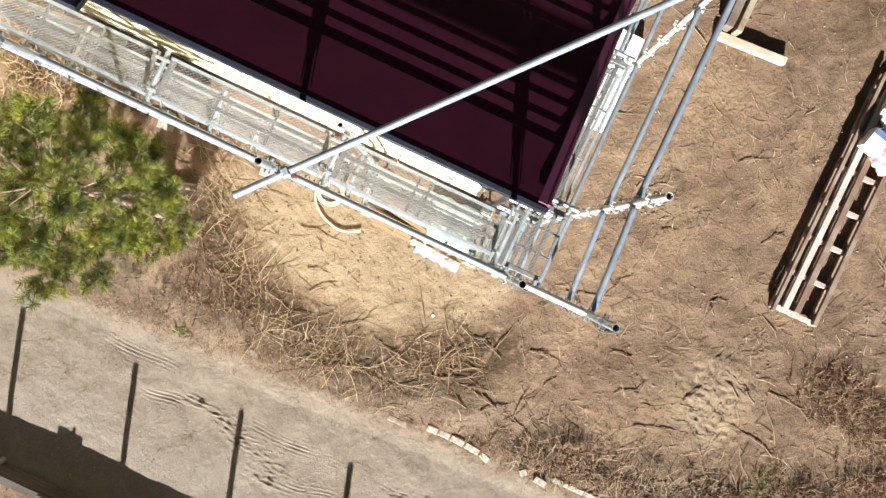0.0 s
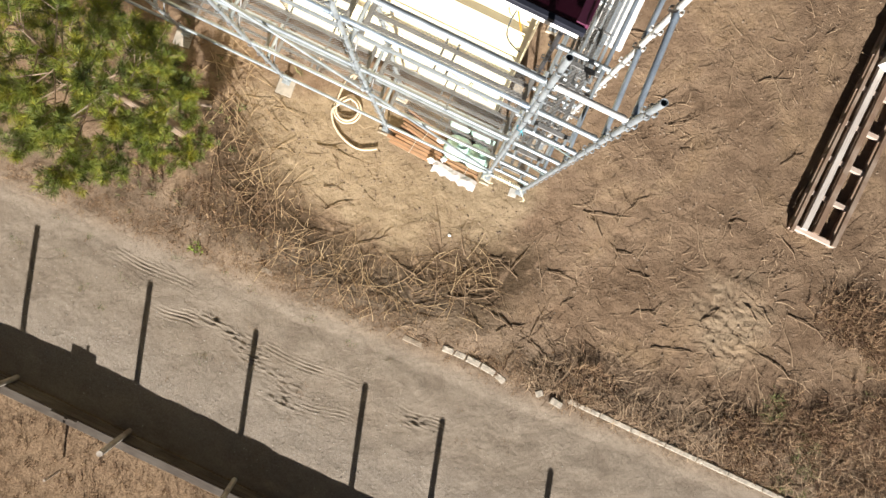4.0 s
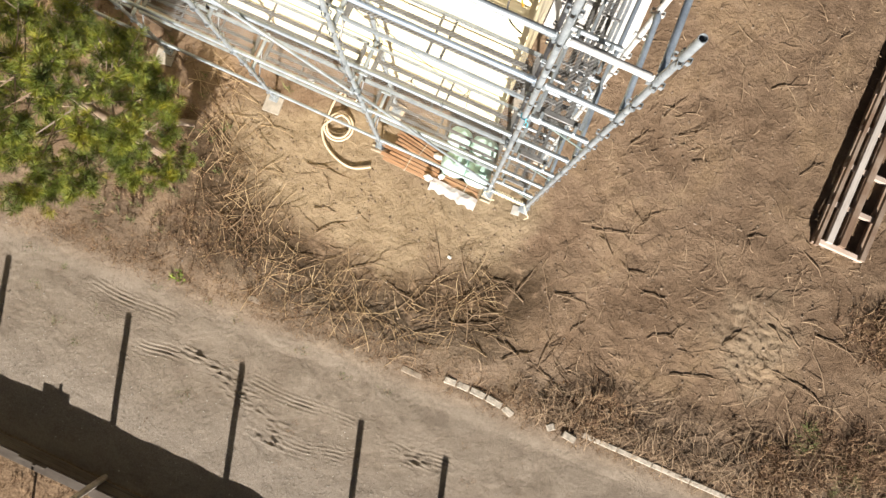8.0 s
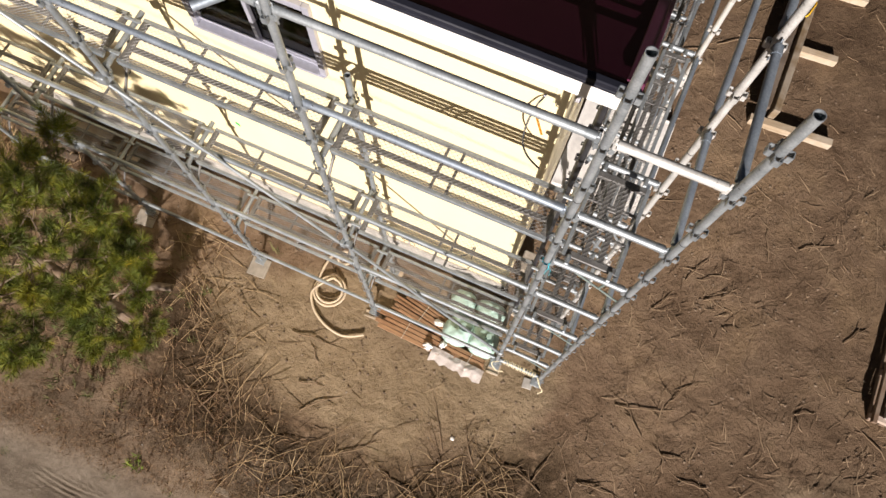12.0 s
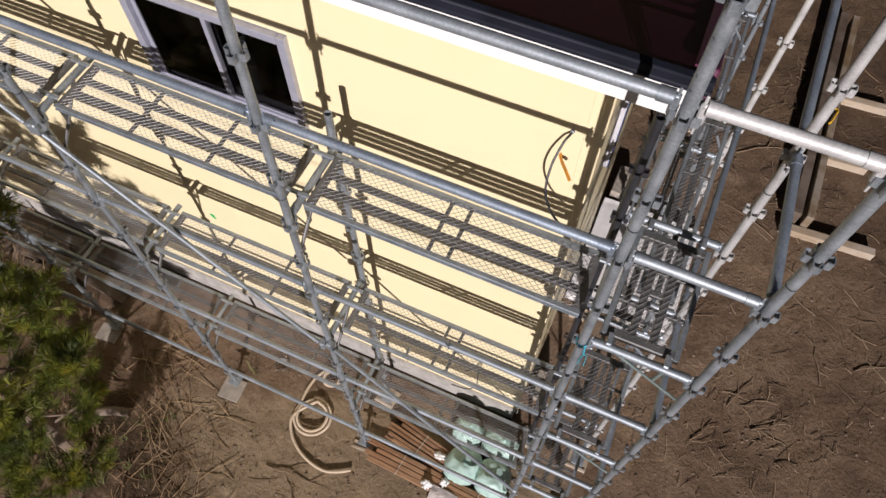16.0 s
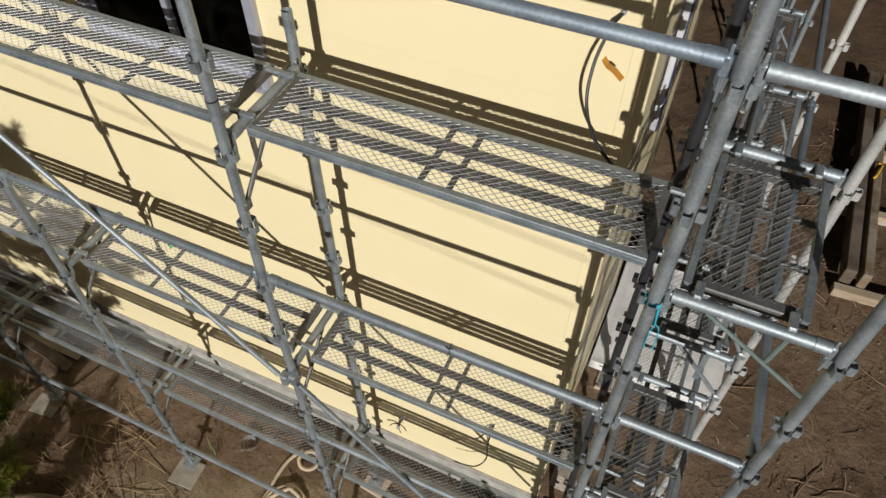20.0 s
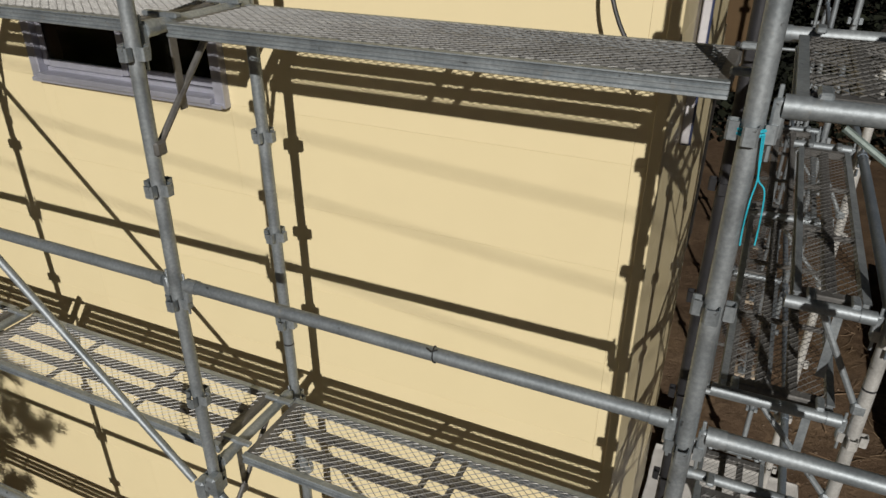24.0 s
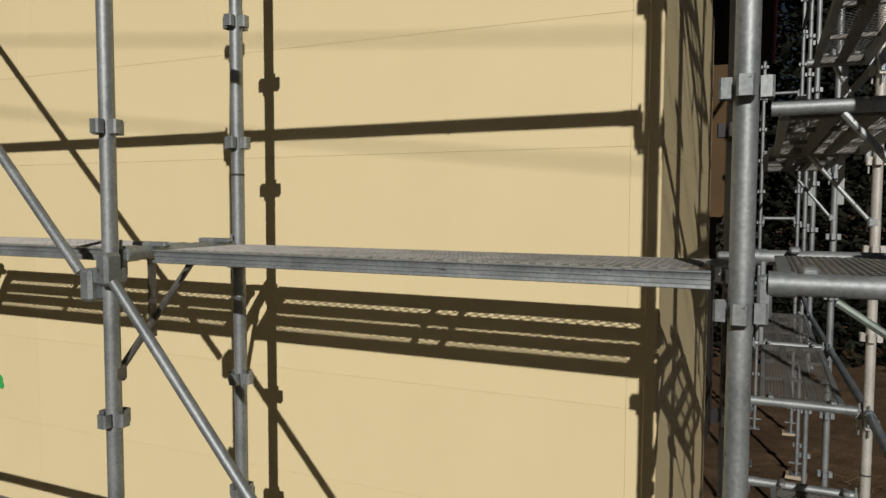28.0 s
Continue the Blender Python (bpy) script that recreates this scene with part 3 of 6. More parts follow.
def make_window():
    a, b, c, d = WIN
    win = thing("window_1", "grey aluminium sliding window with two dark panes", "window", kind="structure")
    y0 = WALL_Y - 0.04
    fr = Geo()
    for x in (a + 0.03, b - 0.03):
        fr.box((x, y0 + 0.05, (c + d) / 2), (0.06, 0.1, d - c), None, 0.004)
    part("side_frame", fr, M_ALU, win)
    top = Geo().box(((a + b) / 2, y0 + 0.05, d - 0.03), (b - a - 0.124, 0.1, 0.06), None, 0.004)
    part("head_frame", top, M_ALU, win)
    sill = Geo().box(((a + b) / 2, y0 + 0.035, c + 0.035), (b - a - 0.124, 0.13, 0.03), None, 0.004)
    sill.box(((a + b) / 2, y0 - 0.004, c + 0.012), (b - a - 0.02, 0.03, 0.022), None, 0.004)
    sill.box(((a + b) / 2, y0 + 0.06, c + 0.06), (b - a - 0.124, 0.02, 0.02))
    part("sill", sill, M_ALU, win)
    mid = (a + b) / 2
    for k, (x0, x1) in enumerate(((a + 0.065, mid + 0.02), (mid - 0.02, b - 0.065))):
        y = y0 + 0.045 + 0.03 * k
        s = Geo()
        for x in (x0 + 0.018, x1 - 0.018):
            s.box((x, y, (c + d) / 2 + 0.01), (0.036, 0.025, d - c - 0.14), None, 0.003)
        for z in (c + 0.095, d - 0.078):
            s.box(((x0 + x1) / 2, y, z), (x1 - x0 - 0.076, 0.025, 0.04), None, 0.003)
        sash = part("sash", s, M_ALU, win)
        p = Geo().box(((x0 + x1) / 2, y, (c + d) / 2 + 0.01), (x1 - x0 - 0.07, 0.005, d - c - 0.2))
        part("pane", p, M_GLASS, sash)


make_window()


def make_roof_parts():
    """A single slope that falls away from the sunny side."""
    x0, x1, y0 = -3.08, 0.63, 0.66
    zf = 6.30
    roof = thing("roof", "maroon metal roof in long lapped strips", "roof", kind="structure")
    ang = math.atan(SLOPE)
    length = 4.7
    m = Matrix.Translation((0, y0, zf)) @ Matrix.Rotation(-ang, 4, "X")
    deck = Geo().box(((x0 + x1) / 2, length / 2, -0.05), (x1 - x0 - 0.02, length - 0.02, 0.06))
    part("roof_deck", deck, M_GUTTER, roof, "dark underside of the roof", at=m)
    flat = Geo().box(((x0 + x1) / 2, 0.26, -0.008), (x1 - x0 - 0.01, 0.52, 0.02), None, 0.004)
    part("eave_sheet", flat, M_ROOF, roof, at=m @ Matrix.Rotation(radians(1.4), 4, "X"))
    pitch, s = 0.172, 0.52
    strip = Geo().box((0, 0, -0.003), (x1 - x0 - 0.01, pitch + 0.004, 0.011), None, 0.001).mesh("roof_strip", M_ROOF)
    while s < length - 0.1:
        part("roof_strip", strip, None, roof, at=m @ Matrix.Translation(((x0 + x1) / 2, s + pitch / 2, 0.003)) @ Matrix.Rotation(radians(3.7), 4, "X"))
        s += pitch
    rake = Geo().box((x1 + 0.012, length / 2, -0.03), (0.028, length, 0.13), None, 0.006)
    rake.box((x1 - 0.03, length / 2, 0.024), (0.085, length, 0.012), None, 0.004)
    part("rake_trim", rake, M_TRIM, roof, "purple metal edge trim", at=m)
    rake = Geo().box((x0 - 0.012, length / 2, -0.03), (0.028, length, 0.13), None, 0.006)
    part("rake_trim", rake, M_GUTTER, roof, at=m)
    edge = Geo().box(((x0 + x1) / 2, y0 - 0.025, zf - 0.014), (x1 - x0 + 0.05, 0.05, 0.05), None, 0.008)
    edge.tube([(x0 - 0.02, y0 - 0.036, zf - 0.05), (x1 + 0.025, y0 - 0.036, zf - 0.05)], 0.016, 12)
    part("eave_flashing", edge, M_GUTTER, roof, "dark navy folded edge flashing", smooth=True)
    fas = Geo().box(((x0 + x1) / 2, y0 + 0.008, zf - 0.163), (x1 - x0, 0.03, 0.2), None, 0.003)
    fas.box(((x0 + x1) / 2, (y0 + WALL_Y) / 2 + 0.02, zf - 0.262), (x1 - x0, WALL_Y - y0 - 0.01, 0.012))
    fas.box((x1 - 0.012, y0 + 0.19, zf - 0.19), (0.02, 0.34, 0.12))
    part("fascia", fas, M_WHITE, roof, "white boxed eave")
    roof2 = thing("roof_low", "dark blue grey roof edge of the long wing", "roof", kind="structure")
    xa, xb = WALL_W - 0.3, x0 - 0.06
    d2 = Geo().box(((xa + xb) / 2, 2.3, -0.03), (xb - xa, 4.6, 0.06))
    m2 = Matrix.Translation((0, 0.8, 6.16)) @ Matrix.Rotation(-ang, 4, "X") @ Matrix.Translation((0, -0.3, 0))
    part("roof_deck", d2, M_GUTTER, roof2, at=m2)
    e2 = Geo().box(((xa + xb) / 2, 0.84, 6.07), (xb - xa, 0.3, 0.07), None, 0.01)
    part("eave_box", e2, M_WHITE, roof2, "white boxed eave")


make_roof_parts()


def make_side_trim():
    """A thin upright fin on the side wall, seen only along the wall."""
    trim = thing("trim_side", "narrow pale grey and dark blue upright trim on the side wall", "trim", kind="structure")
    x, y, za, zb = WALL_X, 1.66, 4.29, 5.28
    part("pale_fin", Geo().box((x + 0.02, y, (za + zb) / 2), (0.038, 0.01, zb - za), None, 0.003), plain("pale_grey_fin", (0.52, 0.51, 0.53), 0.5, 0.0, 0.1), trim)
    part("blue_strip", Geo().box((x + 0.024, y + 0.022, (za + zb) / 2 - 0.01), (0.046, 0.03, zb - za), None, 0.004), plain("dark_blue_edge", (0.03, 0.04, 0.09), 0.4, 0.0, 0.15, 8), trim)


make_side_trim()

# ---- scaffold ----
R = 0.0243
BEND = 3.9
RING = [0.37 + 0.45 * k for k in range(17)]


def ring_mesh(mat):
    """The ring welded to the post, with the lock ring under it, in one turned piece."""
    prof = [(-0.058, 0.0255), (-0.058, 0.0298), (-0.028, 0.0298), (-0.027, 0.0265), (-0.006, 0.0265), (-0.005, 0.035), (0.005, 0.035), (0.006, 0.0258)]
    return Geo().tube([(0, 0, z) for z, r in prof], [r for z, r in prof], 16, False).mesh("collar", mat, True)


def pocket_mesh(mat):
    """One wedge pocket: a bent strap standing out from the ring."""
    outer = [(0.026, -0.0175), (0.047, -0.0175), (0.052, -0.0125), (0.052, 0.0125), (0.047, 0.0175), (0.026, 0.0175)]
    inner = [(0.026, -0.0135), (0.045, -0.0135), (0.048, -0.0105), (0.048, 0.0105), (0.045, 0.0135), (0.026, 0.0135)]
    g = Geo()
    n = len(outer)
    for z in (-0.021, 0.021):
        g.v.extend([(x, y, z) for x, y in outer] + [(x, y, z) for x, y in inner])
    for i in range(n - 1):
        g.f.extend([(i, i + 1, 2 * n + i + 1, 2 * n + i), (n + i + 1, n + i, 3 * n + i, 3 * n + i + 1), (2 * n + i, 2 * n + i + 1, 3 * n + i + 1, 3 * n + i), (i + 1, i, n + i, n + i + 1)])
    for i in (0, n - 1):
        g.f.append((i, 2 * n + i, 3 * n + i, n + i))
    return g.mesh("pocket", mat)


COLLAR = {m.name: ring_mesh(m) for m in (M_STEEL, M_STEEL_PALE, M_DARK_STEEL)}
POCKET = {m.name: pocket_mesh(m) for m in (M_STEEL, M_STEEL_PALE, M_DARK_STEEL)}
SEAM = Geo().tube([(0, 0, -0.004), (0, 0, 0.004)], 0.0252, 14).mesh("joint_line", M_DARK_STEEL)
BASE_PLATE = Geo().box((0, 0, 0.004), (0.14, 0.14, 0.008), None, 0.002).tube([(0, 0, 0.008), (0, 0, 0.2)], 0.017, 10).mesh("jack_base", M_STEEL)
JACK_NUT = Geo().tube([(0, 0, 0.13), (0, 0, 0.16)], 0.032, 8).box((0.05, 0, 0.145), (0.07, 0.016, 0.016)).box((-0.05, 0, 0.145), (0.07, 0.016, 0.016)).mesh("jack_nut", M_STEEL)


def scaffold_post(x, y, top, mat=M_STEEL, label="grey galvanised scaffold post with wedge collars", joints=(1.9, 5.5), turn=0.0, floor=GROUND, lean=0.0):
    p = thing("scaffold_post", label, "scaffold post", "scaffold posts", at=Matrix.Translation((x, y, 0)) @ Matrix.Rotation(turn, 4, "Z"))
    if lean:
        shaft = Geo().pipe((0, 0, floor + 0.17), (0, 0, BEND), R, 0.0032, 18).pipe((0, 0, BEND), (lean * (top - BEND), 0, top), R, 0.0032, 18)
    else:
        shaft = Geo().pipe((0, 0, floor + 0.17), (0, 0, top), R, 0.0032, 18)
    part("pipe", shaft, mat, p, smooth=True)
    for z in RING:
        if z < top - 0.1:
            ring = part("collar", COLLAR[mat.name], None, p, at=(lean * max(0.0, z - BEND), 0, z))
            for q in range(4):
                part("pocket", POCKET[mat.name], None, ring, at=Matrix.Rotation(q * math.pi / 2, 4, "Z"))
    for z in joints:
        if z < top:
            part("joint_line", SEAM, None, p, at=(lean * max(0.0, z - BEND), 0, z))
    base = part("jack_base", BASE_PLATE, None, p, at=(0, 0, floor + 0.028))
    part("jack_nut", JACK_NUT, None, base)
    return p


POSTS_X = (0.57, -1.22, -3.01, -4.80, -6.59)
FRONT, REAR = 0.075, 0.66
TOP = 7.42
LEANS = (0.0, 0.028, 0.012, 0.0, 0.0)


def post_x(i, z):
    """Where the front post i stands at the height z."""
    return POSTS_X[i] + LEANS[i] * max(0.0, z - BEND)


for i, px in enumerate(POSTS_X):
    scaffold_post(px, FRONT, TOP if px > -5 else 7.0, joints=(2.47, 6.02) if px > 0 else (1.55, 5.15), lean=LEANS[i])
scaffold_post(-1.22, REAR, 5.19, joints=(1.6, 3.4))
OUT_X, IN_X = 1.17, 0.52
EAST_Y = (0.90, 2.70, 4.50, 6.30, 8.10, 9.90)
EAST_X = (1.125, 1.125, 1.08, 1.04, 1.055, 1.05)
scaffold_post(OUT_X, FRONT, TOP, joints=(2.47, 6.02))
for k, (px, py) in enumerate(zip(EAST_X, EAST_Y)):
    scaffold_post(px, py, TOP if k < 4 else 6.6, M_STEEL_PALE if k < 2 else M_STEEL, "pale zinc-coated scaffold post on the side of the house" if k < 2 else "grey galvanised scaffold post on the side of the house", joints=(1.9, 3.75, 5.5))
for k, py in enumerate(EAST_Y[:3]):
    scaffold_post(IN_X, py, (5.75, 5.25, 4.4)[k], M_DARK_STEEL if k == 0 else M_STEEL, "dark weathered scaffold post close to the wall" if k == 0 else "grey galvanised scaffold post close to the wall", joints=(1.9, 3.7))
scaffold_post(0.56, 9.9, 6.2, M_STEEL, "grey galvanised scaffold post behind the house", joints=(1.9,))


def wedge_head():
    """The pressed head and wedge at a tube's end; the tube leaves along +x."""
    g = Geo()
    g.box((0.044, 0, -0.027), (0.028, 0.026, 0.09), None, 0.006)
    g.tube([(0.05, 0, 0), (0.1, 0, 0)], 0.0262, 12)
    g.box((0.04, 0, -0.04), (0.01, 0.008, 0.17), None, 0.002)
    return g


HEAD = {m.name: wedge_head().mesh("wedge_head", m, True) for m in (M_STEEL, M_STEEL_BLUE, M_STEEL_PALE)}


def scaffold_tube(a, b, mat=M_STEEL, label="grey galvanised scaffold rail between two posts", gap=0.05, kind="scaffold_rail"):
    """A rail from post to post, with a wedge head at each end."""
    a, b = Vector(a), Vector(b)
    d = b - a
    yaw = math.atan2(d.y, d.x)
    t = thing(kind, label, "scaffold rail", "scaffold rails", at=Matrix.Translation(a) @ Matrix.Rotation(yaw, 4, "Z"))
    n = d.length
    part("tube", Geo().tube([(gap + 0.01, 0, 0), (n - gap - 0.01, 0, 0)], R * 0.96, 14), mat, t, smooth=True)
    part("wedge_head", HEAD[mat.name], None, t)
    part("wedge_head", HEAD[mat.name], None, t, at=Matrix.Translation((n, 0, 0)) @ Matrix.Rotation(math.pi, 4, "Z"))
    return t


LIFT = 0.06
for i in range(len(POSTS_X) - 1):
    for k in (0, 4, 8, 12, 14):
        z = RING[k] + LIFT
        z += 0.018 if k in (4, 8) else 0.0
        scaffold_tube((post_x(i, z), FRONT, z), (post_x(i + 1, z), FRONT, z), M_STEEL if k != 12 else M_STEEL_BLUE)
for k in (0, 2, 4, 6, 8, 10, 12, 14):
    z = RING[k] + LIFT
    scaffold_tube((0.57, FRONT, z), (OUT_X, FRONT, z), M_STEEL_PALE if k == 14 else M_STEEL, "short grey scaffold rail across the corner bay")
ex, prev = OUT_X, FRONT
for px, py in zip(EAST_X, EAST_Y):
    for k in (4, 8, 12, 14):
        z = RING[k] + LIFT
        scaffold_tube((ex, prev, z), (px, py, z), M_STEEL_BLUE, "blue-grey scaffold rail along the side of the house")
    ex, prev = px, py
# cross tubes of the side scaffold, whose decks lie at uneven heights; row of posts, ring, inner end
for j, k, xi in ((0, 2, IN_X), (0, 6, IN_X), (0, 10, IN_X), (0, 3, IN_X), (1, 3, IN_X), (0, 7, 0.62), (0, 8, 0.79), (1, 7, 0.62), (1, 8, 0.79), (1, 4, IN_X), (2, 7, 0.6), (2, 4, IN_X), (5, 6, 0.56), (5, 8, 0.56), (5, 10, 0.56)):
    z = RING[k] + LIFT
    if xi in (IN_X, 0.56):
        scaffold_tube((xi, EAST_Y[j], z), (EAST_X[j], EAST_Y[j], z), M_STEEL, "short grey scaffold cross tube under a deck", kind="scaffold_transom")


def bracket(x, y, z, ang, reach, full, mat=M_STEEL, knee=M_RIB):
    """A cross tube that carries deck ends, with its knee brace; it leaves the post along ang."""
    t = thing("scaffold_bracket", "grey steel scaffold bracket with a knee brace", "scaffold bracket", "scaffold brackets", at=Matrix.Translation((x, y, z)) @ Matrix.Rotation(ang, 4, "Z"))
    part("tube", Geo().tube([(0.06, 0, 0), (reach - (0.06 if full else 0.0), 0, 0)], R * 0.96, 14), mat, t, smooth=True)
    part("wedge_head", HEAD[M_STEEL.name], None, t)
    if full:
        part("wedge_head", HEAD[M_STEEL.name], None, t, at=Matrix.Translation((reach, 0, 0)) @ Matrix.Rotation(math.pi, 4, "Z"))
    part("knee_brace", Geo().tube([(reach * 0.62, 0, -0.022), (0.03, 0, -0.36)], 0.012, 8), knee, t)
    part("knee_tie", Geo().box((0.16, 0, -0.145), (0.03, 0.006, 0.27)), knee, t)
    part("clamp", Geo().box((0.012, 0, -0.37), (0.05, 0.05, 0.05), None, 0.008), knee, t)
    return t


for k in (2, 6, 10):
    z = RING[k] + LIFT
    for i, px in enumerate(POSTS_X):
        full = px == -1.22
        bracket(post_x(i, z), FRONT, z, math.pi / 2, REAR - FRONT if full else 0.56, full)
    t = thing("knee_brace", "green painted knee brace under the corner cross tube", "scaffold brace", "knee braces")
    part("strut", Geo().tube([(0.74, FRONT - 0.0, z - 0.03), (OUT_X - 0.03, FRONT, z - 0.30)], 0.008, 8), M_GREEN_STEEL, t)
    part("strut", Geo().tube([(0.98, FRONT, z - 0.17), (1.0, FRONT, z - 0.02)], 0.010, 8), M_GREEN_STEEL, t)


for j, k, xi in ((0, 7, 0.62), (0, 8, 0.79), (1, 7, 0.62), (1, 8, 0.79), (2, 7, 0.6)):
    bracket(EAST_X[j], EAST_Y[j], RING[k] + LIFT, math.pi, EAST_X[j] - xi, False, M_STEEL, M_STEEL)


def deck_mesh(length, width):
    """Expanded metal: staggered zigzag strands, each one standing aslant."""
    g = Geo()
    lw, sw = 0.042, 0.0165
    nx, ny = int(length / (lw / 2)), int(width / sw)
    lw2, sw = length / nx, width / ny
    for j in range(ny + 1):
        y = -width / 2 + j * sw
        k = len(g.v)
        for i in range(nx + 1):
            s = 1 if (i + j) % 2 else -1
            x, yy = i * lw2 - length / 2, max(-width / 2, min(width / 2, y + s * sw * 0.46))
            for dy, z in ((-0.0012, -0.0016), (-0.0005, -0.0019), (0.0012, 0.0008), (0.0005, 0.0011)):
                g.v.append((x, yy + dy, z))
        for i in range(nx):
            a, b = k + 4 * i, k + 4 * i + 4
            g.f.extend([(a + q, b + q, b + (q + 1) % 4, a + (q + 1) % 4) for q in range(4)])
    return g.mesh("expanded_mesh", M_DECK)


DECKS = {}
# outline of a deck's side rail: a lipped channel, outer side towards minus y
RAIL = [(0.010, 0.003), (-0.016, 0.003), (-0.018, 0.0), (-0.012, -0.004), (-0.010, -0.010), (-0.014, -0.012), (-0.014, -0.016), (-0.010, -0.018), (-0.010, -0.027), (-0.019, -0.029), (-0.020, -0.036), (-0.017, -0.038), (0.010, -0.038)]


def scaffold_deck(m, length, style, label, w=0.40):
    """A steel plank: mesh on ribs between two side rails, with end plates and hooks; its top is at z = 0."""
    key = (round(length, 2), style, w)
    if key not in DECKS:
        d = {}
        d["mesh"] = deck_mesh(length - 0.06, w - 0.05)
        d["rail"] = Geo().prism(RAIL, length).mesh("side_rail", M_STEEL)
        d["rib"] = Geo().box((0, 0, -0.0175), (length - 0.03, 0.04, 0.031), None, 0.003).mesh("rib", M_RIB)
        d["end"] = Geo().box((0, 0, -0.016), (0.05, w - 0.04, 0.036), None, 0.005).mesh("end_plate", M_RIB)
        d["bar"] = Geo().box((0, 0, -0.014), (0.022, w - 0.03, 0.02), None, 0.003).mesh("cross_bar", M_RIB)
        hk = Geo().box((0.03, 0, -0.008), (0.075, 0.03, 0.018), None, 0.005).box((0.062, 0, -0.03), (0.012, 0.03, 0.05), None, 0.004)
        d["hook"] = hk.mesh("hook", M_STEEL)
        DECKS[key] = d
    d = DECKS[key]
    t = thing("scaffold_deck", label, "scaffold deck", "scaffold decks", at=m)
    part("expanded_mesh", d["mesh"], None, t)
    for s in (-1, 1):
        part("side_rail", d["rail"], None, t, at=Matrix.Translation((0, s * (w / 2 - 0.012), -0.004)) @ Matrix.Rotation(0 if s < 0 else math.pi, 4, "Z"))
        if w > 0.3 or s > 0:
            part("rib", d["rib"], None, t, at=(0, s * 0.056 if w > 0.3 else 0.0, -0.004))
        part("end_plate", d["end"], None, t, at=(s * (length / 2 - 0.025), 0, -0.004))
        for q in (-1, 1):
            part("hook", d["hook"], None, t, at=Matrix.Translation((s * (length / 2), q * (w / 2 - 0.05), 0.022)) @ Matrix.Rotation(0 if s > 0 else math.pi, 4, "Z"))
    for x in ((-0.06, 0.06) if style == "double" else (-length / 6, length / 6)):
        part("cross_bar", d["bar"], None, t, at=(x, 0, -0.004))
    return t


for lev, k in enumerate((2, 6, 10)):
    z = RING[k] + LIFT + 0.012
    for i in range(len(POSTS_X) - 1):
        a, b = POSTS_X[i], POSTS_X[i + 1]
        ln = a - b - 0.13
        scaffold_deck(Matrix.Translation(((a + b) / 2, 0.385, z)), ln, "double" if i == 0 else "single", "worn grey expanded-metal scaffold deck along the cream wall")
    scaffold_deck(Matrix.Translation((0.845, (FRONT + EAST_Y[0]) / 2, z)) @ Matrix.Rotation(math.pi / 2, 4, "Z"), EAST_Y[0] - FRONT - 0.13, "single", "worn grey expanded-metal scaffold deck in the corner bay")
# side decks: first post, last post, ring, middle, width
for ya, yb, k, x, w in ((0, 1, 7, 0.85, 0.40), (1, 2, 7, 0.8, 0.40), (0, 1, 8, 0.94, 0.24), (1, 2, 4, 0.82, 0.40), (0, 1, 3, 0.885, 0.40), (2, 3, 4, 0.8, 0.40)):
    z = RING[k] + LIFT + 0.012
    a, b = EAST_Y[ya], EAST_Y[yb]
    scaffold_deck(Matrix.Translation((x, (a + b) / 2, z)) @ Matrix.Rotation(math.pi / 2, 4, "Z"), b - a - 0.13, "single", "worn grey expanded-metal scaffold deck on the side of the house" if w > 0.3 else "narrow grey expanded-metal scaffold deck above a wider one", w)


def brace(a, b):
    t = thing("scaffold_brace", "thin bright diagonal scaffold brace across a bay", "scaffold brace", "diagonal braces")
    a, b = Vector(a), Vector(b)
    d = (b - a).normalized()
    part("rod", Geo().tube([a + d * 0.05, b - d * 0.05], 0.0165, 12), M_STEEL, t, smooth=True)
    for p in (a, b):
        part("clamp", Geo().box(p + Vector((0, 0.012, 0)), (0.05, 0.062, 0.1), None, 0.01), M_STEEL, t)


for i in range(1, 4):
    brace((POSTS_X[i + 1], FRONT - 0.045, RING[10 if i == 1 else (14 if i == 2 else 16)] - 0.02), (POSTS_X[i] - 0.04, FRONT - 0.045, RING[6 if i == 1 else (10 if i == 2 else 12)] - 0.03))
brace((POSTS_X[1] + 0.03, FRONT - 0.045, RING[6] + 0.02), (POSTS_X[0], FRONT - 0.045, RING[2] - 0.18))


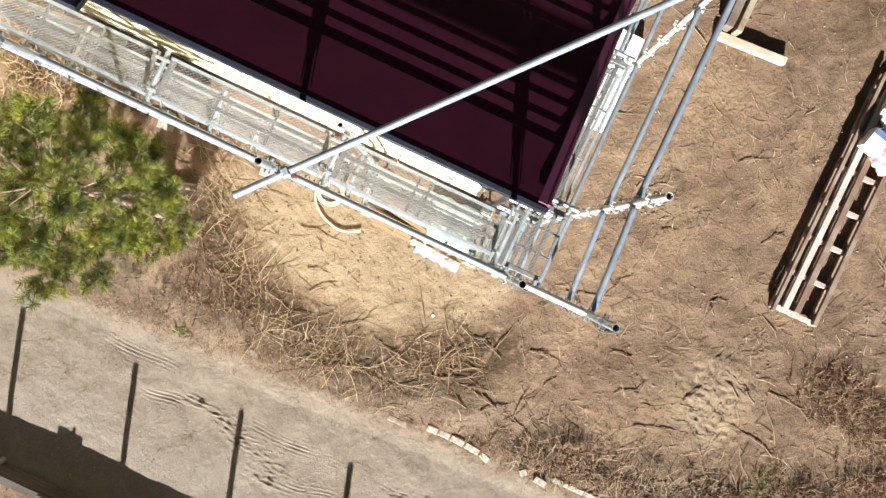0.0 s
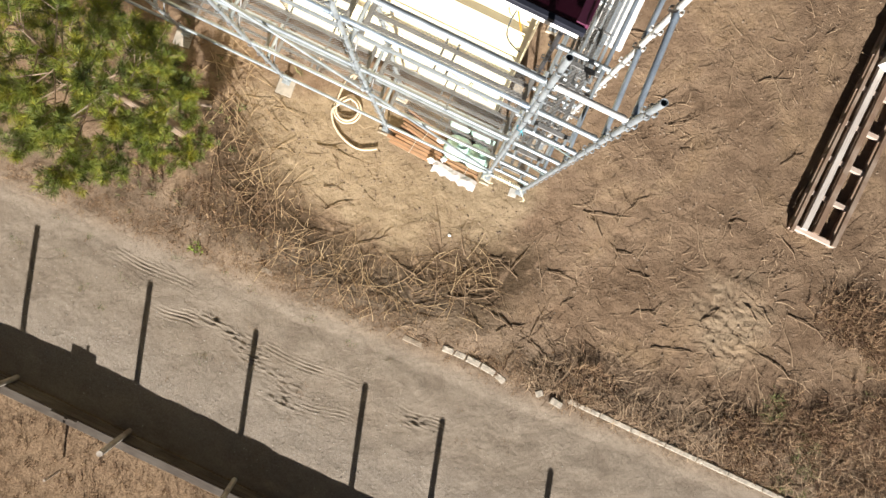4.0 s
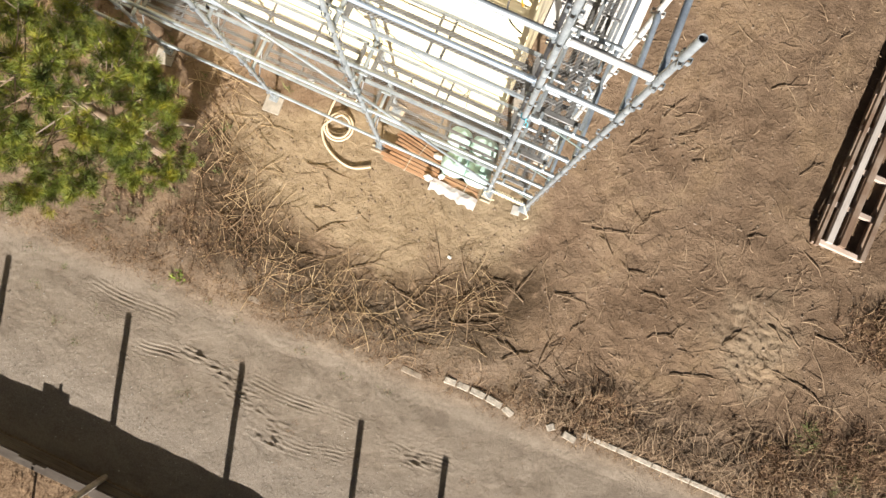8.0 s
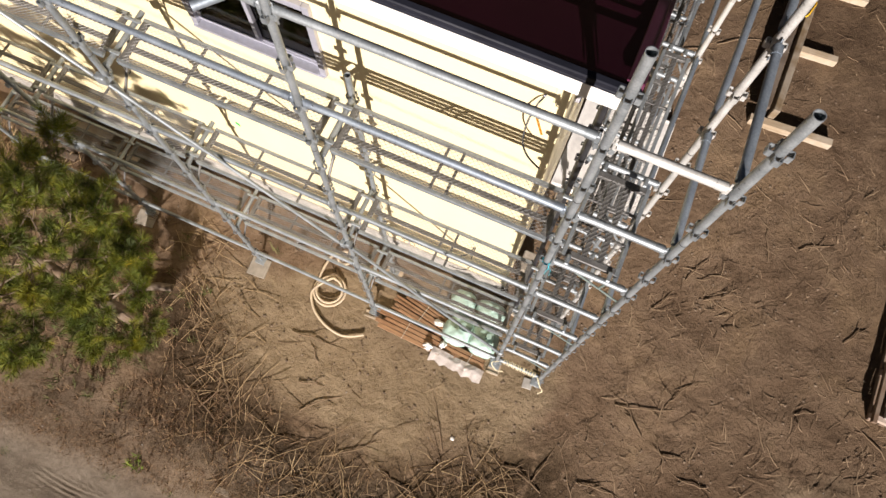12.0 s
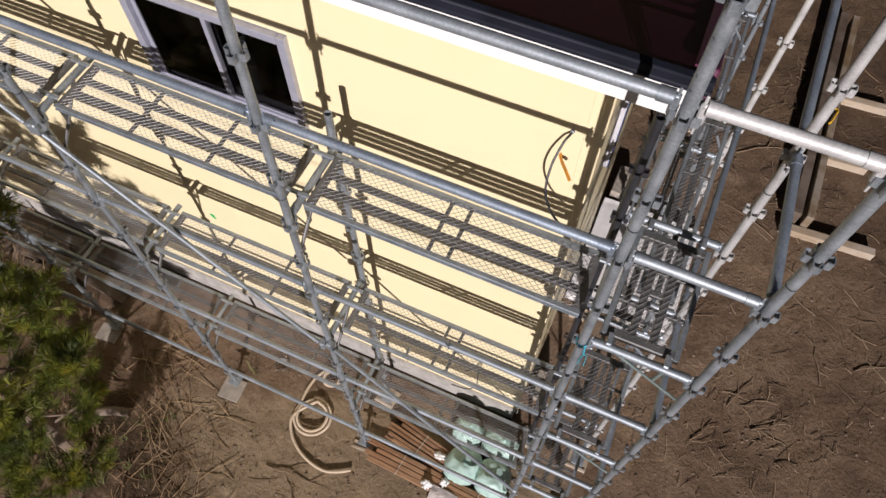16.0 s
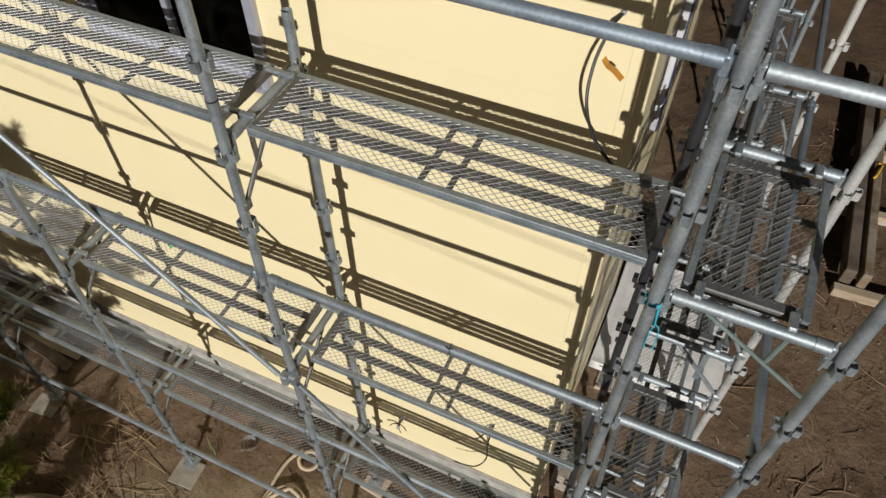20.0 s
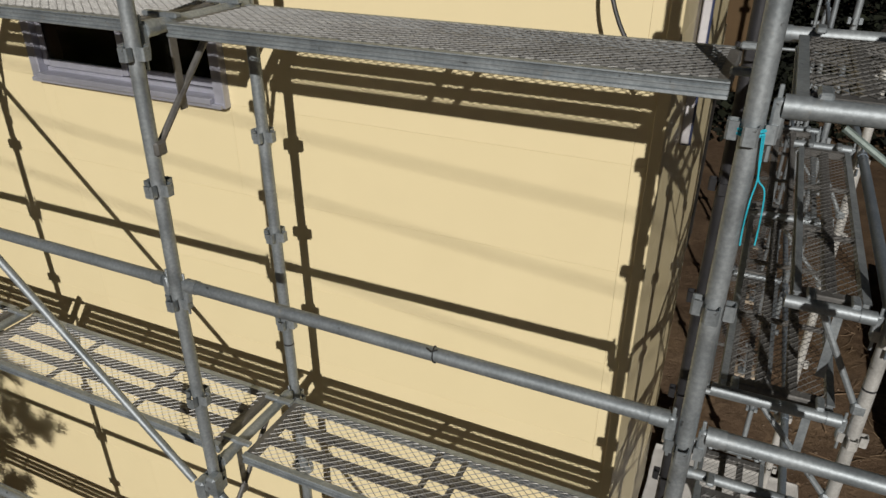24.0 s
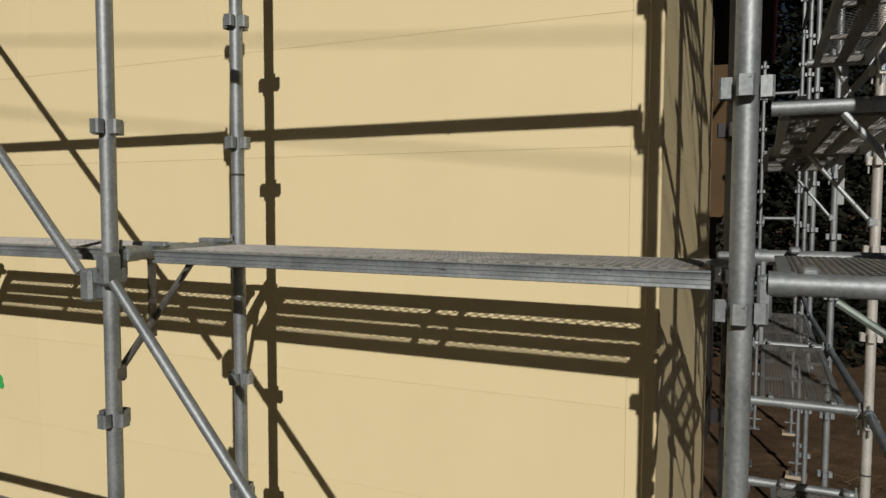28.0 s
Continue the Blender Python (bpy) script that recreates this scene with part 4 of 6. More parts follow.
def corner_tube():
    """A long loose tube fixed slantwise over the corner by swivel clamps."""
    t = thing("scaffold_tube", "long galvanised tube clamped slantwise over the top rails", "scaffold tube")
    z = 6.97
    a, b = Vector((-1.295, -0.195, z)), Vector((1.22, 2.70, z - 0.02))
    part("tube", Geo().pipe(a, b, R, 0.003, 16), M_STEEL_BLUE, t, smooth=True)
    for c, q in ((a + (b - a) * 0.095, Vector((post_x(1, z), FRONT, z))), (a + (b - a) * 0.985, Vector((EAST_X[1], EAST_Y[1], z - 0.02)))):
        turn = Matrix.Rotation(0.85, 3, "Z")
        part("clamp", Geo().box(c + Vector((0, 0, -0.004)), (0.06, 0.07, 0.07), turn, 0.012), M_STEEL, t)
        part("post_clamp", Geo().box((c + q) / 2 + Vector((0, 0, -0.02)), (0.07, 0.06, 0.06), None, 0.01), M_STEEL, t)
        part("clamp_bolt", Geo().tube([c + Vector((-0.045, -0.03, -0.05)), c + Vector((-0.045, -0.03, 0.05))], 0.009, 8), M_DARK_STEEL, t)
    c = a + (b - a) * 0.11
    part("tag", Geo().box(c + Vector((0.02, -0.05, -0.01)), (0.035, 0.025, 0.03), Matrix.Rotation(0.5, 3, "Z"), 0.004), plain("red_tag", (0.14, 0.03, 0.022), 0.6), t, "dark red plastic tag")


corner_tube()


def base_pad(x, y, w, d, mat, label):
    t = thing("base_pad", label, "base pad", "base pads", at=Matrix.Translation((x, y, GROUND + 0.012)) @ Matrix.Rotation(random.uniform(-0.12, 0.12), 4, "Z"))
    part("board", Geo().box((0, 0, 0), (w, d, 0.024), None, 0.004), mat, t)
    if mat is M_PALEWOOD:
        part("cleat", Geo().box((0, -d * 0.42, 0.017), (w * 0.95, 0.03, 0.02), None, 0.003), mat, t)


for px, w, d in ((0.60, 0.17, 0.16), (-1.2, 0.24, 0.09), (-2.97, 0.27, 0.27), (-4.8, 0.28, 0.26), (-6.59, 0.28, 0.26), (1.09, 0.13, 0.14)):
    base_pad(px - 0.02, FRONT - 0.11 + (0.04 if d < 0.2 else 0), w, d, M_CONCRETE if px > 1 else (M_GREYPAD if px < -2 else M_PALEWOOD), "grey steel-edged block under a scaffold post" if px > 1 else ("flat grey plastic pad under a scaffold post" if px < -2 else "pale wooden board under a scaffold post"))
base_pad(-1.22, REAR, 0.24, 0.22, M_PALEWOOD, "pale wooden board under a scaffold post")
for px, py in zip(EAST_X, EAST_Y):
    base_pad(px, py, 0.24, 0.24, M_PALEWOOD, "pale wooden board under a scaffold post")
for py in EAST_Y[:3]:
    base_pad(IN_X, py, 0.2, 0.24, M_PALEWOOD, "pale wooden board under a scaffold post")

# ---- small things on the house ----


def wall_cable():
    t = thing("wall_cable", "black electric cable hanging in a loop from the cream wall", "cable")
    a = [(0.122, 0.995, 5.335), (0.112, 0.96, 5.33), (0.096, 0.92, 5.303), (0.076, 0.83, 5.2), (0.09, 0.75, 5.07), (0.153, 0.73, 4.919), (0.258, 0.73, 4.8)]
    part("strand", Geo().tube(smooth_path(a, 40), 0.0072, 8), M_BLACK, t, smooth=True)
    part("clip", Geo().box((0.122, 0.99, 5.338), (0.02, 0.018, 0.02), None, 0.004), M_ALU, t)


def smooth_path(pts, n):
    """Points along a Catmull-Rom curve."""
    pts = [Vector(p) for p in pts]
    out = []
    for i in range(n + 1):
        s = i / n * (len(pts) - 1)
        k = min(int(s), len(pts) - 2)
        u = s - k
        p0, p1, p2, p3 = pts[max(k - 1, 0)], pts[k], pts[k + 1], pts[min(k + 2, len(pts) - 1)]
        out.append(0.5 * ((2 * p1) + (p2 - p0) * u + (2 * p0 - 5 * p1 + 4 * p2 - p3) * u * u + (3 * p1 - p0 - 3 * p2 + p3) * u ** 3))
    return out


wall_cable()
t = thing("orange_tape", "strip of orange tape standing off the cream wall", "tape")
tape = Geo()
ends = [Vector((0.08, 0.998, 5.115)), Vector((0.11, 0.94, 5.125)), Vector((0.155, 0.86, 5.165)), Vector((0.2, 0.79, 5.185))]
for q in ends:
    for dz in (-0.012, 0.012):
        for dy in (-0.001, 0.001):
            tape.v.append((q.x + dz * 0.5, q.y + dy, q.z + dz))
for i in range(3):
    k = 4 * i
    tape.f.extend([(k, k + 4, k + 6, k + 2), (k + 1, k + 3, k + 7, k + 5), (k, k + 1, k + 5, k + 4), (k + 2, k + 6, k + 7, k + 3)])
tape.f.extend([(0, 2, 3, 1), (12, 13, 15, 14)])
part("strip", tape, M_ORANGE, t)
t = thing("green_tape", "small round green sticker on the cream wall", "tape")
part("sticker", Geo().tube([(-3.18, 0.996, 2.33), (-3.18, 0.9992, 2.33)], 0.028, 14).tube([(-3.165, 0.995, 2.3), (-3.165, 0.9992, 2.3)], 0.02, 12), M_GREEN_DOT, t)
t = thing("low_cable", "short black cable ends poking out of the wall's foot", "cable")
part("strand", Geo().tube(smooth_path([(-0.19, 0.99, 1.55), (-0.2, 0.9, 1.35), (-0.19, 0.86, 1.15), (-0.28, 0.84, 0.95), (-0.47, 0.85, 0.85)], 20), 0.006, 8), M_BLACK, t, smooth=True)
part("strand", Geo().tube(smooth_path([(-0.21, 0.99, 1.53), (-0.27, 0.9, 1.42), (-0.33, 0.86, 1.42)], 12), 0.006, 8), M_BLACK, t, smooth=True)
t = thing("outdoor_tap", "small grey outdoor tap with loose wires on the wall", "tap")
part("body", Geo().tube([(-1.05, 0.995, 0.95), (-1.05, 0.92, 0.95), (-1.05, 0.9, 0.9)], 0.015, 10), M_ALU, t, smooth=True)
for a in range(5):
    part("wire", Geo().tube([(-1.05, 0.92, 0.96), (-1.05 + 0.06 * math.cos(a * 1.2), 0.9, 0.98 + 0.06 * math.sin(a * 1.2)), (-1.05 + 0.1 * math.cos(a * 1.2 + 0.3), 0.88, 0.97 + 0.09 * math.sin(a * 1.2))], 0.005, 6), M_STALK, t)


def ropes():
    t = thing("cyan_rope", "cyan nylon rope tied round the corner scaffold post", "rope")
    for pts in ([(0.593, 0.045, 4.87), (0.597, 0.05, 4.82), (0.602, 0.055, 4.77), (0.597, 0.055, 4.72), (0.595, 0.06, 4.66), (0.5965, 0.06, 4.605)], [(0.597, 0.045, 4.87), (0.6, 0.052, 4.82), (0.604, 0.058, 4.77), (0.621, 0.06, 4.745), (0.626, 0.06, 4.69), (0.627, 0.06, 4.612)]):
        part("strand", Geo().tube(smooth_path(pts, 30), 0.0019, 6), M_BLUE, t)
    part("knot", Geo().tube([(0.57 + 0.031 * math.cos(a / 3), FRONT + 0.031 * math.sin(a / 3), 4.86 + 0.003 * a / 6) for a in range(40)], 0.004, 6), M_BLUE, t)
    t = thing("cream_rope", "cream rope and rag tied round the lowest corner rail", "rope")
    rnd = random.Random(6)
    turns = [(0.66 + 0.0045 * i + rnd.uniform(-0.012, 0.012), 0.029 + rnd.uniform(0, 0.012), i * 0.9) for i in range(95)]
    part("wrap", Geo().tube([(x, FRONT + q * math.cos(a), RING[0] + LIFT + q * math.sin(a)) for x, q, a in turns], 0.0065, 6), M_ROPE, t)
    part("tail", Geo().tube(smooth_path([(1.13, FRONT - 0.02, 0.45), (1.2, -0.02, 0.36), (1.26, -0.06, 0.3), (1.22, -0.1, 0.22)], 16), 0.006, 6), M_ROPE, t)
    part("tail", Geo().tube(smooth_path([(0.6, FRONT - 0.03, 0.45), (0.52, 0.0, 0.4), (0.6, -0.05, 0.33), (0.7, -0.04, 0.36)], 16), 0.006, 6), M_ROPE, t)


ropes()
t = thing("tie_wire", "twist of dark tie wire round the upper scaffold rail", "wire")
part("twist", Geo().tube([(-0.19 + 0.002 * i, FRONT + 0.0255 * math.cos(i * 0.6), RING[8] + LIFT + 0.018 + 0.0255 * math.sin(i * 0.6)) for i in range(11)], 0.0022, 6), M_BLACK, t)
part("tail", Geo().tube([(-0.205, FRONT - 0.012, RING[8] + LIFT + 0.043), (-0.185, FRONT - 0.02, RING[8] + LIFT + 0.04), (-0.168, FRONT - 0.01, RING[8] + LIFT + 0.046)], 0.0028, 6), M_BLACK, t)

# ---- stored materials beside the house ----


def lump(name, s, seed, mat, rough=0.12, sub=3, boxy=2.0):
    """A soft rounded mass with folds."""
    bm = bmesh.new()
    bmesh.ops.create_icosphere(bm, subdivisions=sub, radius=1)
    off = Vector((seed * 3.7, seed * 1.9, seed))
    for v in bm.verts:
        n = noise.noise(v.co * 1.6 + off) * 0.9 + noise.noise(v.co * 4.0 + off) * 0.5 + noise.noise(v.co * 9.0 + off) * 0.22
        full = (abs(v.co.x) ** boxy + abs(v.co.y) ** boxy + abs(v.co.z) ** boxy) ** (-1 / boxy)
        co = v.co * full * (1 + rough * n)
        co.z = max(co.z, -0.72)
        v.co = Vector((co.x * s[0], co.y * s[1], (co.z + 0.72) * s[2]))
    me = bpy.data.meshes.new(name)
    bm.to_mesh(me)
    bm.free()
    me.materials.append(mat)
    me.polygons.foreach_set("use_smooth", [True] * len(me.polygons))
    return me


def draped_box(name, size, seed, mat):
    """A box under a loose sheet: rounded, with creases."""
    bm = bmesh.new()
    bmesh.ops.create_cube(bm, size=1.0)
    bmesh.ops.subdivide_edges(bm, edges=bm.edges[:], cuts=15, use_grid_fill=True)
    off = Vector((seed * 2.3, seed, 1.0))
    for v in bm.verts:
        co = Vector((v.co.x * size[0], v.co.y * size[1], (v.co.z + 0.5) * size[2]))
        out = Vector((v.co.x, v.co.y * 0.7, v.co.z + 0.1)).normalized()
        n = noise.noise(co * 2.5 + off) * 0.014 + abs(noise.noise(Vector((co.x * 5, co.y * 8, co.z * 5)) + off)) * 0.012
        round_off = 0.02 if max(abs(v.co.x), abs(v.co.y)) > 0.46 and v.co.z > 0.46 else 0.0
        v.co = co + out * (n - round_off) if v.co.z > -0.49 else co
    me = bpy.data.meshes.new(name)
    bm.to_mesh(me)
    bm.free()
    me.materials.append(mat)
    me.polygons.foreach_set("use_smooth", [True] * len(me.polygons))
    return me


for i, (bx, by, bz, sx, sy, sz) in enumerate(((-0.06, 0.25, 0, 0.195, 0.2, 0.21), (0.31, 0.25, 0, 0.195, 0.195, 0.21), (-0.15, 0.62, 0, 0.175, 0.165, 0.22), (0.26, 0.63, 0, 0.22, 0.165, 0.2))):
    b = thing("waste_bag", "tied mint-green translucent plastic bag on the soil", "bag", "waste bags", at=(bx, by, GROUND + bz))
    part("bag_body", lump("bag_body", (sx, sy, sz), i + 2, M_BAG, 0.09, 5, 3.0), None, b)
    part("bag_neck", Geo().tube([(0.02, 0.03, sz * 1.62), (0.03, 0.04, sz * 1.8), (0.05, 0.05, sz * 2.0)], [0.03, 0.015, 0.04], 10), M_BAG, b, smooth=True)


def bundle(name, x0, y0, x1, y1, z, rows, layers, label, seed, w, h, fan, straps):
    """A loosely tied stack of thin boards lying along one line."""
    rnd = random.Random(seed)
    d = Vector((x1 - x0, y1 - y0, 0))
    t = thing(name, label, "timber", "timber bundles", at=Matrix.Translation((x0, y0, z)) @ Matrix.Rotation(math.atan2(d.y, d.x), 4, "Z"))
    n = d.length
    for k in range(layers):
        for r in range(rows):
            ln = n * rnd.uniform(0.72, 1.0)
            o = (r - (rows - 1) / 2)
            bw = w * rnd.uniform(0.82, 1.05)
            c = (n - ln * 0.5 - rnd.uniform(0, 0.06), o * (w + 0.003) + fan * o * rnd.uniform(0.2, 0.5) * w, 0.005 + h / 2 + k * (h + 0.003))
            b = Geo().box(c, (ln, bw, h * rnd.uniform(0.75, 1.0)), Matrix.Rotation(-fan * 0.018 * o + rnd.uniform(-0.008, 0.008), 3, "Z") @ Matrix.Rotation(rnd.uniform(-0.1, 0.1), 3, "X"), 0.002)
            part("board", b, M_TIMBER, t)
    top, half = layers * (h + 0.003) + 0.012, rows * (w + 0.003) / 2 + 0.01
    for s in straps:
        x = n * s
        part("strap", Geo().tube([(x, -half, 0.01), (x + 0.02, -half, top), (x + 0.03, half, top), (x + 0.05, half + 0.01, 0.02)], 0.0045, 6), M_STRAP, t, "knotted white plastic strap")
    return t


M_PLANK = wood("dark_old_plank", (0.06, 0.04, 0.028), (0.15, 0.105, 0.075), 1.0, (1, 14, 14), (0.24, 0.2, 0.16), 0.4)
bundle("timber_bundle", -1.18, 0.0, 0.47, -0.06, GROUND + 0.01, 4, 2, "bundle of red-brown timber boards tied with white straps", 3, 0.05, 0.045, 0.2, (0.27, 0.6, 0.84))
bundle("timber_bundle", -1.05, 0.35, -0.2, 0.21, GROUND + 0.01, 6, 2, "bundle of loose red-brown timber battens behind the other stack", 5, 0.038, 0.05, 0.5, (0.52,))
for i, (wx, wy, wz, sx, sy, sz) in enumerate(((-0.35, -0.1, 0.06, 0.055, 0.05, 0.06), (-0.17, 0.0, 0.09, 0.04, 0.05, 0.05), (-0.33, 0.25, 0.1, 0.075, 0.035, 0.03))):
    w = thing("plastic_wrap", "crumpled white plastic wrapping on the timber", "plastic wrap", "plastic wraps", at=(wx, wy, GROUND + wz))
    part("sheet", lump("sheet", (sx, sy, sz), 11 + i, M_WRAP, 0.75, 4), None, w)


def crumpled_sheet(name, lx, ly, rise, seed, mat, nx=46, ny=14):
    """A thin sheet thrown over an edge: creased, torn along one border, 2 mm thick."""
    g = Geo()
    off = Vector((seed * 1.7, seed, 0))
    for side in (0.0, -0.002):
        for j in range(ny + 1):
            for i in range(nx + 1):
                u, v = i / nx - 0.5, j / ny
                q = Vector((u * lx, v * ly, 0))
                ragged = 0.05 * noise.noise(Vector((u * 9, 0, 3)) + off) * (1 - v)
                fold = 0.024 * abs(noise.noise(q * 13 + off)) + 0.03 * noise.noise(q * 6 + off)
                z = rise * min(1.0, v * 1.7) ** 0.8 + fold + 0.016 + side
                g.v.append((q.x + 0.012 * noise.noise(q * 10 + off), q.y + ragged, max(0.004 + side, z)))
    n, w = (nx + 1) * (ny + 1), nx + 1
    for j in range(ny):
        for i in range(nx):
            a = j * w + i
            g.f.extend([(a, a + 1, a + w + 1, a + w), (n + a, n + a + w, n + a + w + 1, n + a + 1)])
    rim = list(range(w)) + [j * w + nx for j in range(1, ny + 1)] + [ny * w + i for i in range(nx - 1, -1, -1)] + [j * w for j in range(ny - 1, 0, -1)]
    for a, b in zip(rim, rim[1:] + rim[:1]):
        g.f.append((b, a, n + a, n + b))
    return g.mesh(name, mat, True)


w = thing("plastic_sheet", "long torn sheet of translucent plastic against the timber", "plastic sheet", at=Matrix.Translation((0.09, -0.25, GROUND)) @ Matrix.Rotation(-0.05, 4, "Z"))
part("sheet", crumpled_sheet("sheet", 0.76, 0.17, 0.1, 17, M_FILM), None, w)


def hose():
    t = thing("conduit_coil", "coil of cream corrugated conduit lying on the soil", "conduit")
    pts = [(-1.935 + 0.098 * math.cos(a), 0.57 + 0.098 * math.sin(a), 0.03 + 0.005 * k) for k, a in enumerate([-2.2 - 0.75 * q for q in range(11)])]
    pts += [(-2.06, 0.62, 0.05), (-2.13, 0.5, 0.03), (-2.15, 0.32, 0.03)]
    for i in range(26):
        a = math.pi * 0.9 + i * 2 * math.pi * 1.86 / 25
        r = 0.235 - 0.075 * i / 25
        pts.append((-1.915 + r * math.cos(a), 0.07 + r * math.sin(a) * 1.0, 0.03 + 0.045 * i / 25))
    pts += [(-2.135, -0.02, 0.05), (-2.06, -0.2, 0.03), (-1.9, -0.33, 0.03), (-1.7, -0.41, 0.03), (-1.5, -0.43, 0.03), (-1.35, -0.38, 0.03), (-1.22, -0.3, 0.03)]
    path = smooth_path(pts, 900)
    rad = [0.019 if i % 2 else 0.0165 for i in range(len(path))]
    part("hose", Geo().tube([p + Vector((0, 0, GROUND)) for p in path], rad, 10), M_HOSE, t, smooth=False)


hose()
t = thing("plastic_bowl", "small clear plastic bowl on the soil", "bowl", at=(-2.58, 0.47, GROUND))
part("bowl_wall", Geo().tube([(0, 0, 0.0), (0, 0, 0.05), (0, 0, 0.1)], [0.055, 0.07, 0.078], 20, False), M_CLEAR, t, smooth=True)
part("bowl_bottom", Geo().tube([(0, 0, 0.002), (0, 0, 0.006)], 0.055, 20), M_CLEAR, t)
t = thing("covered_stack", "wide low stack under smooth white plastic beneath the side scaffold", "covered stack", at=(0.965, 3.61, GROUND))
for py in (-0.6, 0.0, 0.6):
    part("batten", Geo().box((0, py, 0.02), (1.24, 0.08, 0.04), None, 0.004), M_PALEWOOD, t)
part("sheet", draped_box("sheet", (1.35, 1.62, 0.15), 7, M_WRAP), None, t, at=(0, 0, 0.035))
for i, (bx, by, w, d, h) in enumerate(((0.43, 4.75, 0.2, 0.5, 0.25), (0.42, 1.5, 0.16, 0.3, 0.3))):
    b = thing("concrete_block", "pale concrete block by the house wall", "block", "blocks", at=(bx, by, GROUND))
    part("block", Geo().box((0, 0, h / 2), (w, d, h), None, 0.012), M_KERB, b)


def rack(x0, x1, y0, y1, label):
    """A long low rack of weathered timbers."""
    rnd = random.Random(8)
    t = thing("timber_rack", label, "timber rack")
    xs = [(x0 + 0.035, 0.06), (x0 + 0.2, 0.1), (x0 + 0.39, 0.1), (x1 - 0.05, 0.08)]
    for i, (x, w) in enumerate(xs):
        m = M_RACK_PALE if i == 1 else M_RACK
        part("rail", Geo().box((x, (y0 + y1) / 2 + rnd.uniform(-0.05, 0.05), 0.14), (w, y1 - y0 + rnd.uniform(-0.1, 0.05), 0.07), Matrix.Rotation(rnd.uniform(-0.006, 0.006), 3, "Z"), 0.006), m, t)
        part("lower_rail", Geo().box((x, (y0 + y1) / 2, -0.02 if i else 0.0), (0.075 if i else 0.05, y1 - y0, 0.08), None, 0.006), M_RACK, t)
    y = y0 + 0.05
    while y < y1:
        part("slat", Geo().box(((x0 + x1) / 2, y, 0.063), (x1 - x0, 0.08, 0.085), None, 0.006), M_SLAT, t)
        y += 0.62
    return t


M_RACK = wood("brown_rack_wood", (0.11, 0.066, 0.042), (0.225, 0.145, 0.095), 1.0, (16, 1, 16), (0.31, 0.265, 0.215), 0.35)
M_RACK_PALE = wood("pale_rack_wood", (0.2, 0.17, 0.15), (0.35, 0.31, 0.275), 1.0, (16, 1, 16), (0.42, 0.39, 0.35), 0.35)
M_SLAT = wood("pinkish_slat_wood", (0.24, 0.17, 0.13), (0.4, 0.315, 0.255), 1.0, (1, 16, 16), (0.42, 0.37, 0.33), 0.3)
rack(5.33, 6.12, 1.40, 5.6, "long low rack of weathered grey timbers on the soil")
M_PINK = plain("pink_plastic", (0.62, 0.25, 0.27), 0.5)
M_NAVY = plain("blue_plastic", (0.08, 0.12, 0.22), 0.4)
t = thing("tool_box", "worn white and blue box on the timber rack", "box", at=Matrix.Translation((5.62, 4.45, 0.175)) @ Matrix.Rotation(-0.25, 4, "Z"))
part("carton", Geo().box((0, 0, 0.1), (0.3, 0.36, 0.2), None, 0.01), M_WRAP, t)
part("panel", Geo().box((0, 0.12, 0.203), (0.26, 0.1, 0.006)), M_NAVY, t, "dark blue strip")
part("handle", Geo().box((0.16, -0.1, 0.12), (0.05, 0.12, 0.1), None, 0.01), M_PINK, t, "pink plastic side")
t = thing("folded_sheet", "crumpled pink and white sheet on the timber rack", "sheet", at=(5.92, 4.3, 0.175))
part("sheet", lump("sheet", (0.2, 0.25, 0.06), 31, M_PINK, 0.35, 4), None, t)
t = thing("folded_sheet", "crumpled white sheet on the timber rack", "sheet", at=(5.75, 5.05, 0.175))
part("sheet", lump("sheet", (0.25, 0.3, 0.09), 35, M_WRAP, 0.35, 4), None, t)

for i, (cx, cy, ln) in enumerate(((3.24, 5.06, 1.24), (3.1, 6.48, 0.95), (3.2, 7.75, 1.1))):
    s = thing("sleeper", "pale sawn timber sleeper lying on the soil", "timber", "sleepers", at=Matrix.Translation((cx, cy, GROUND)) @ Matrix.Rotation(0.06, 4, "Z"))
    part("beam", Geo().box((0, 0, 0.065), (ln, 0.12, 0.13), None, 0.006), M_PALEWOOD, s)
# the first, dark beam stands in for the tan beam's shaded side
for i, (cx, w) in enumerate(((2.72, 0.13), (2.9, 0.1))):
    s = thing("timber_beam", "long brown timber beam resting on sleepers", "timber", "timber beams", at=(cx, 7.2, 0.1))
    part("beam", Geo().box((0, 0, 0.12), (w, 4.2, 0.24), None, 0.008), M_PLANK if i == 0 else wood("tan_beam_wood", (0.1, 0.066, 0.034), (0.19, 0.13, 0.07), 1.0, (14, 1, 14)), s)

t = thing("yellow_handle", "bent yellow metal handle lying across a timber beam", "handle", at=(2.87, 6.98, 0.345))
part("grip", Geo().tube(smooth_path([(-0.03, -0.16, 0.012), (0.0, -0.12, 0.03), (0.03, 0.0, 0.03), (0.06, 0.14, 0.02), (0.02, 0.17, 0.012)], 16), 0.014, 8), plain("yellow_paint", (0.7, 0.4, 0.02), 0.4), t, smooth=True)


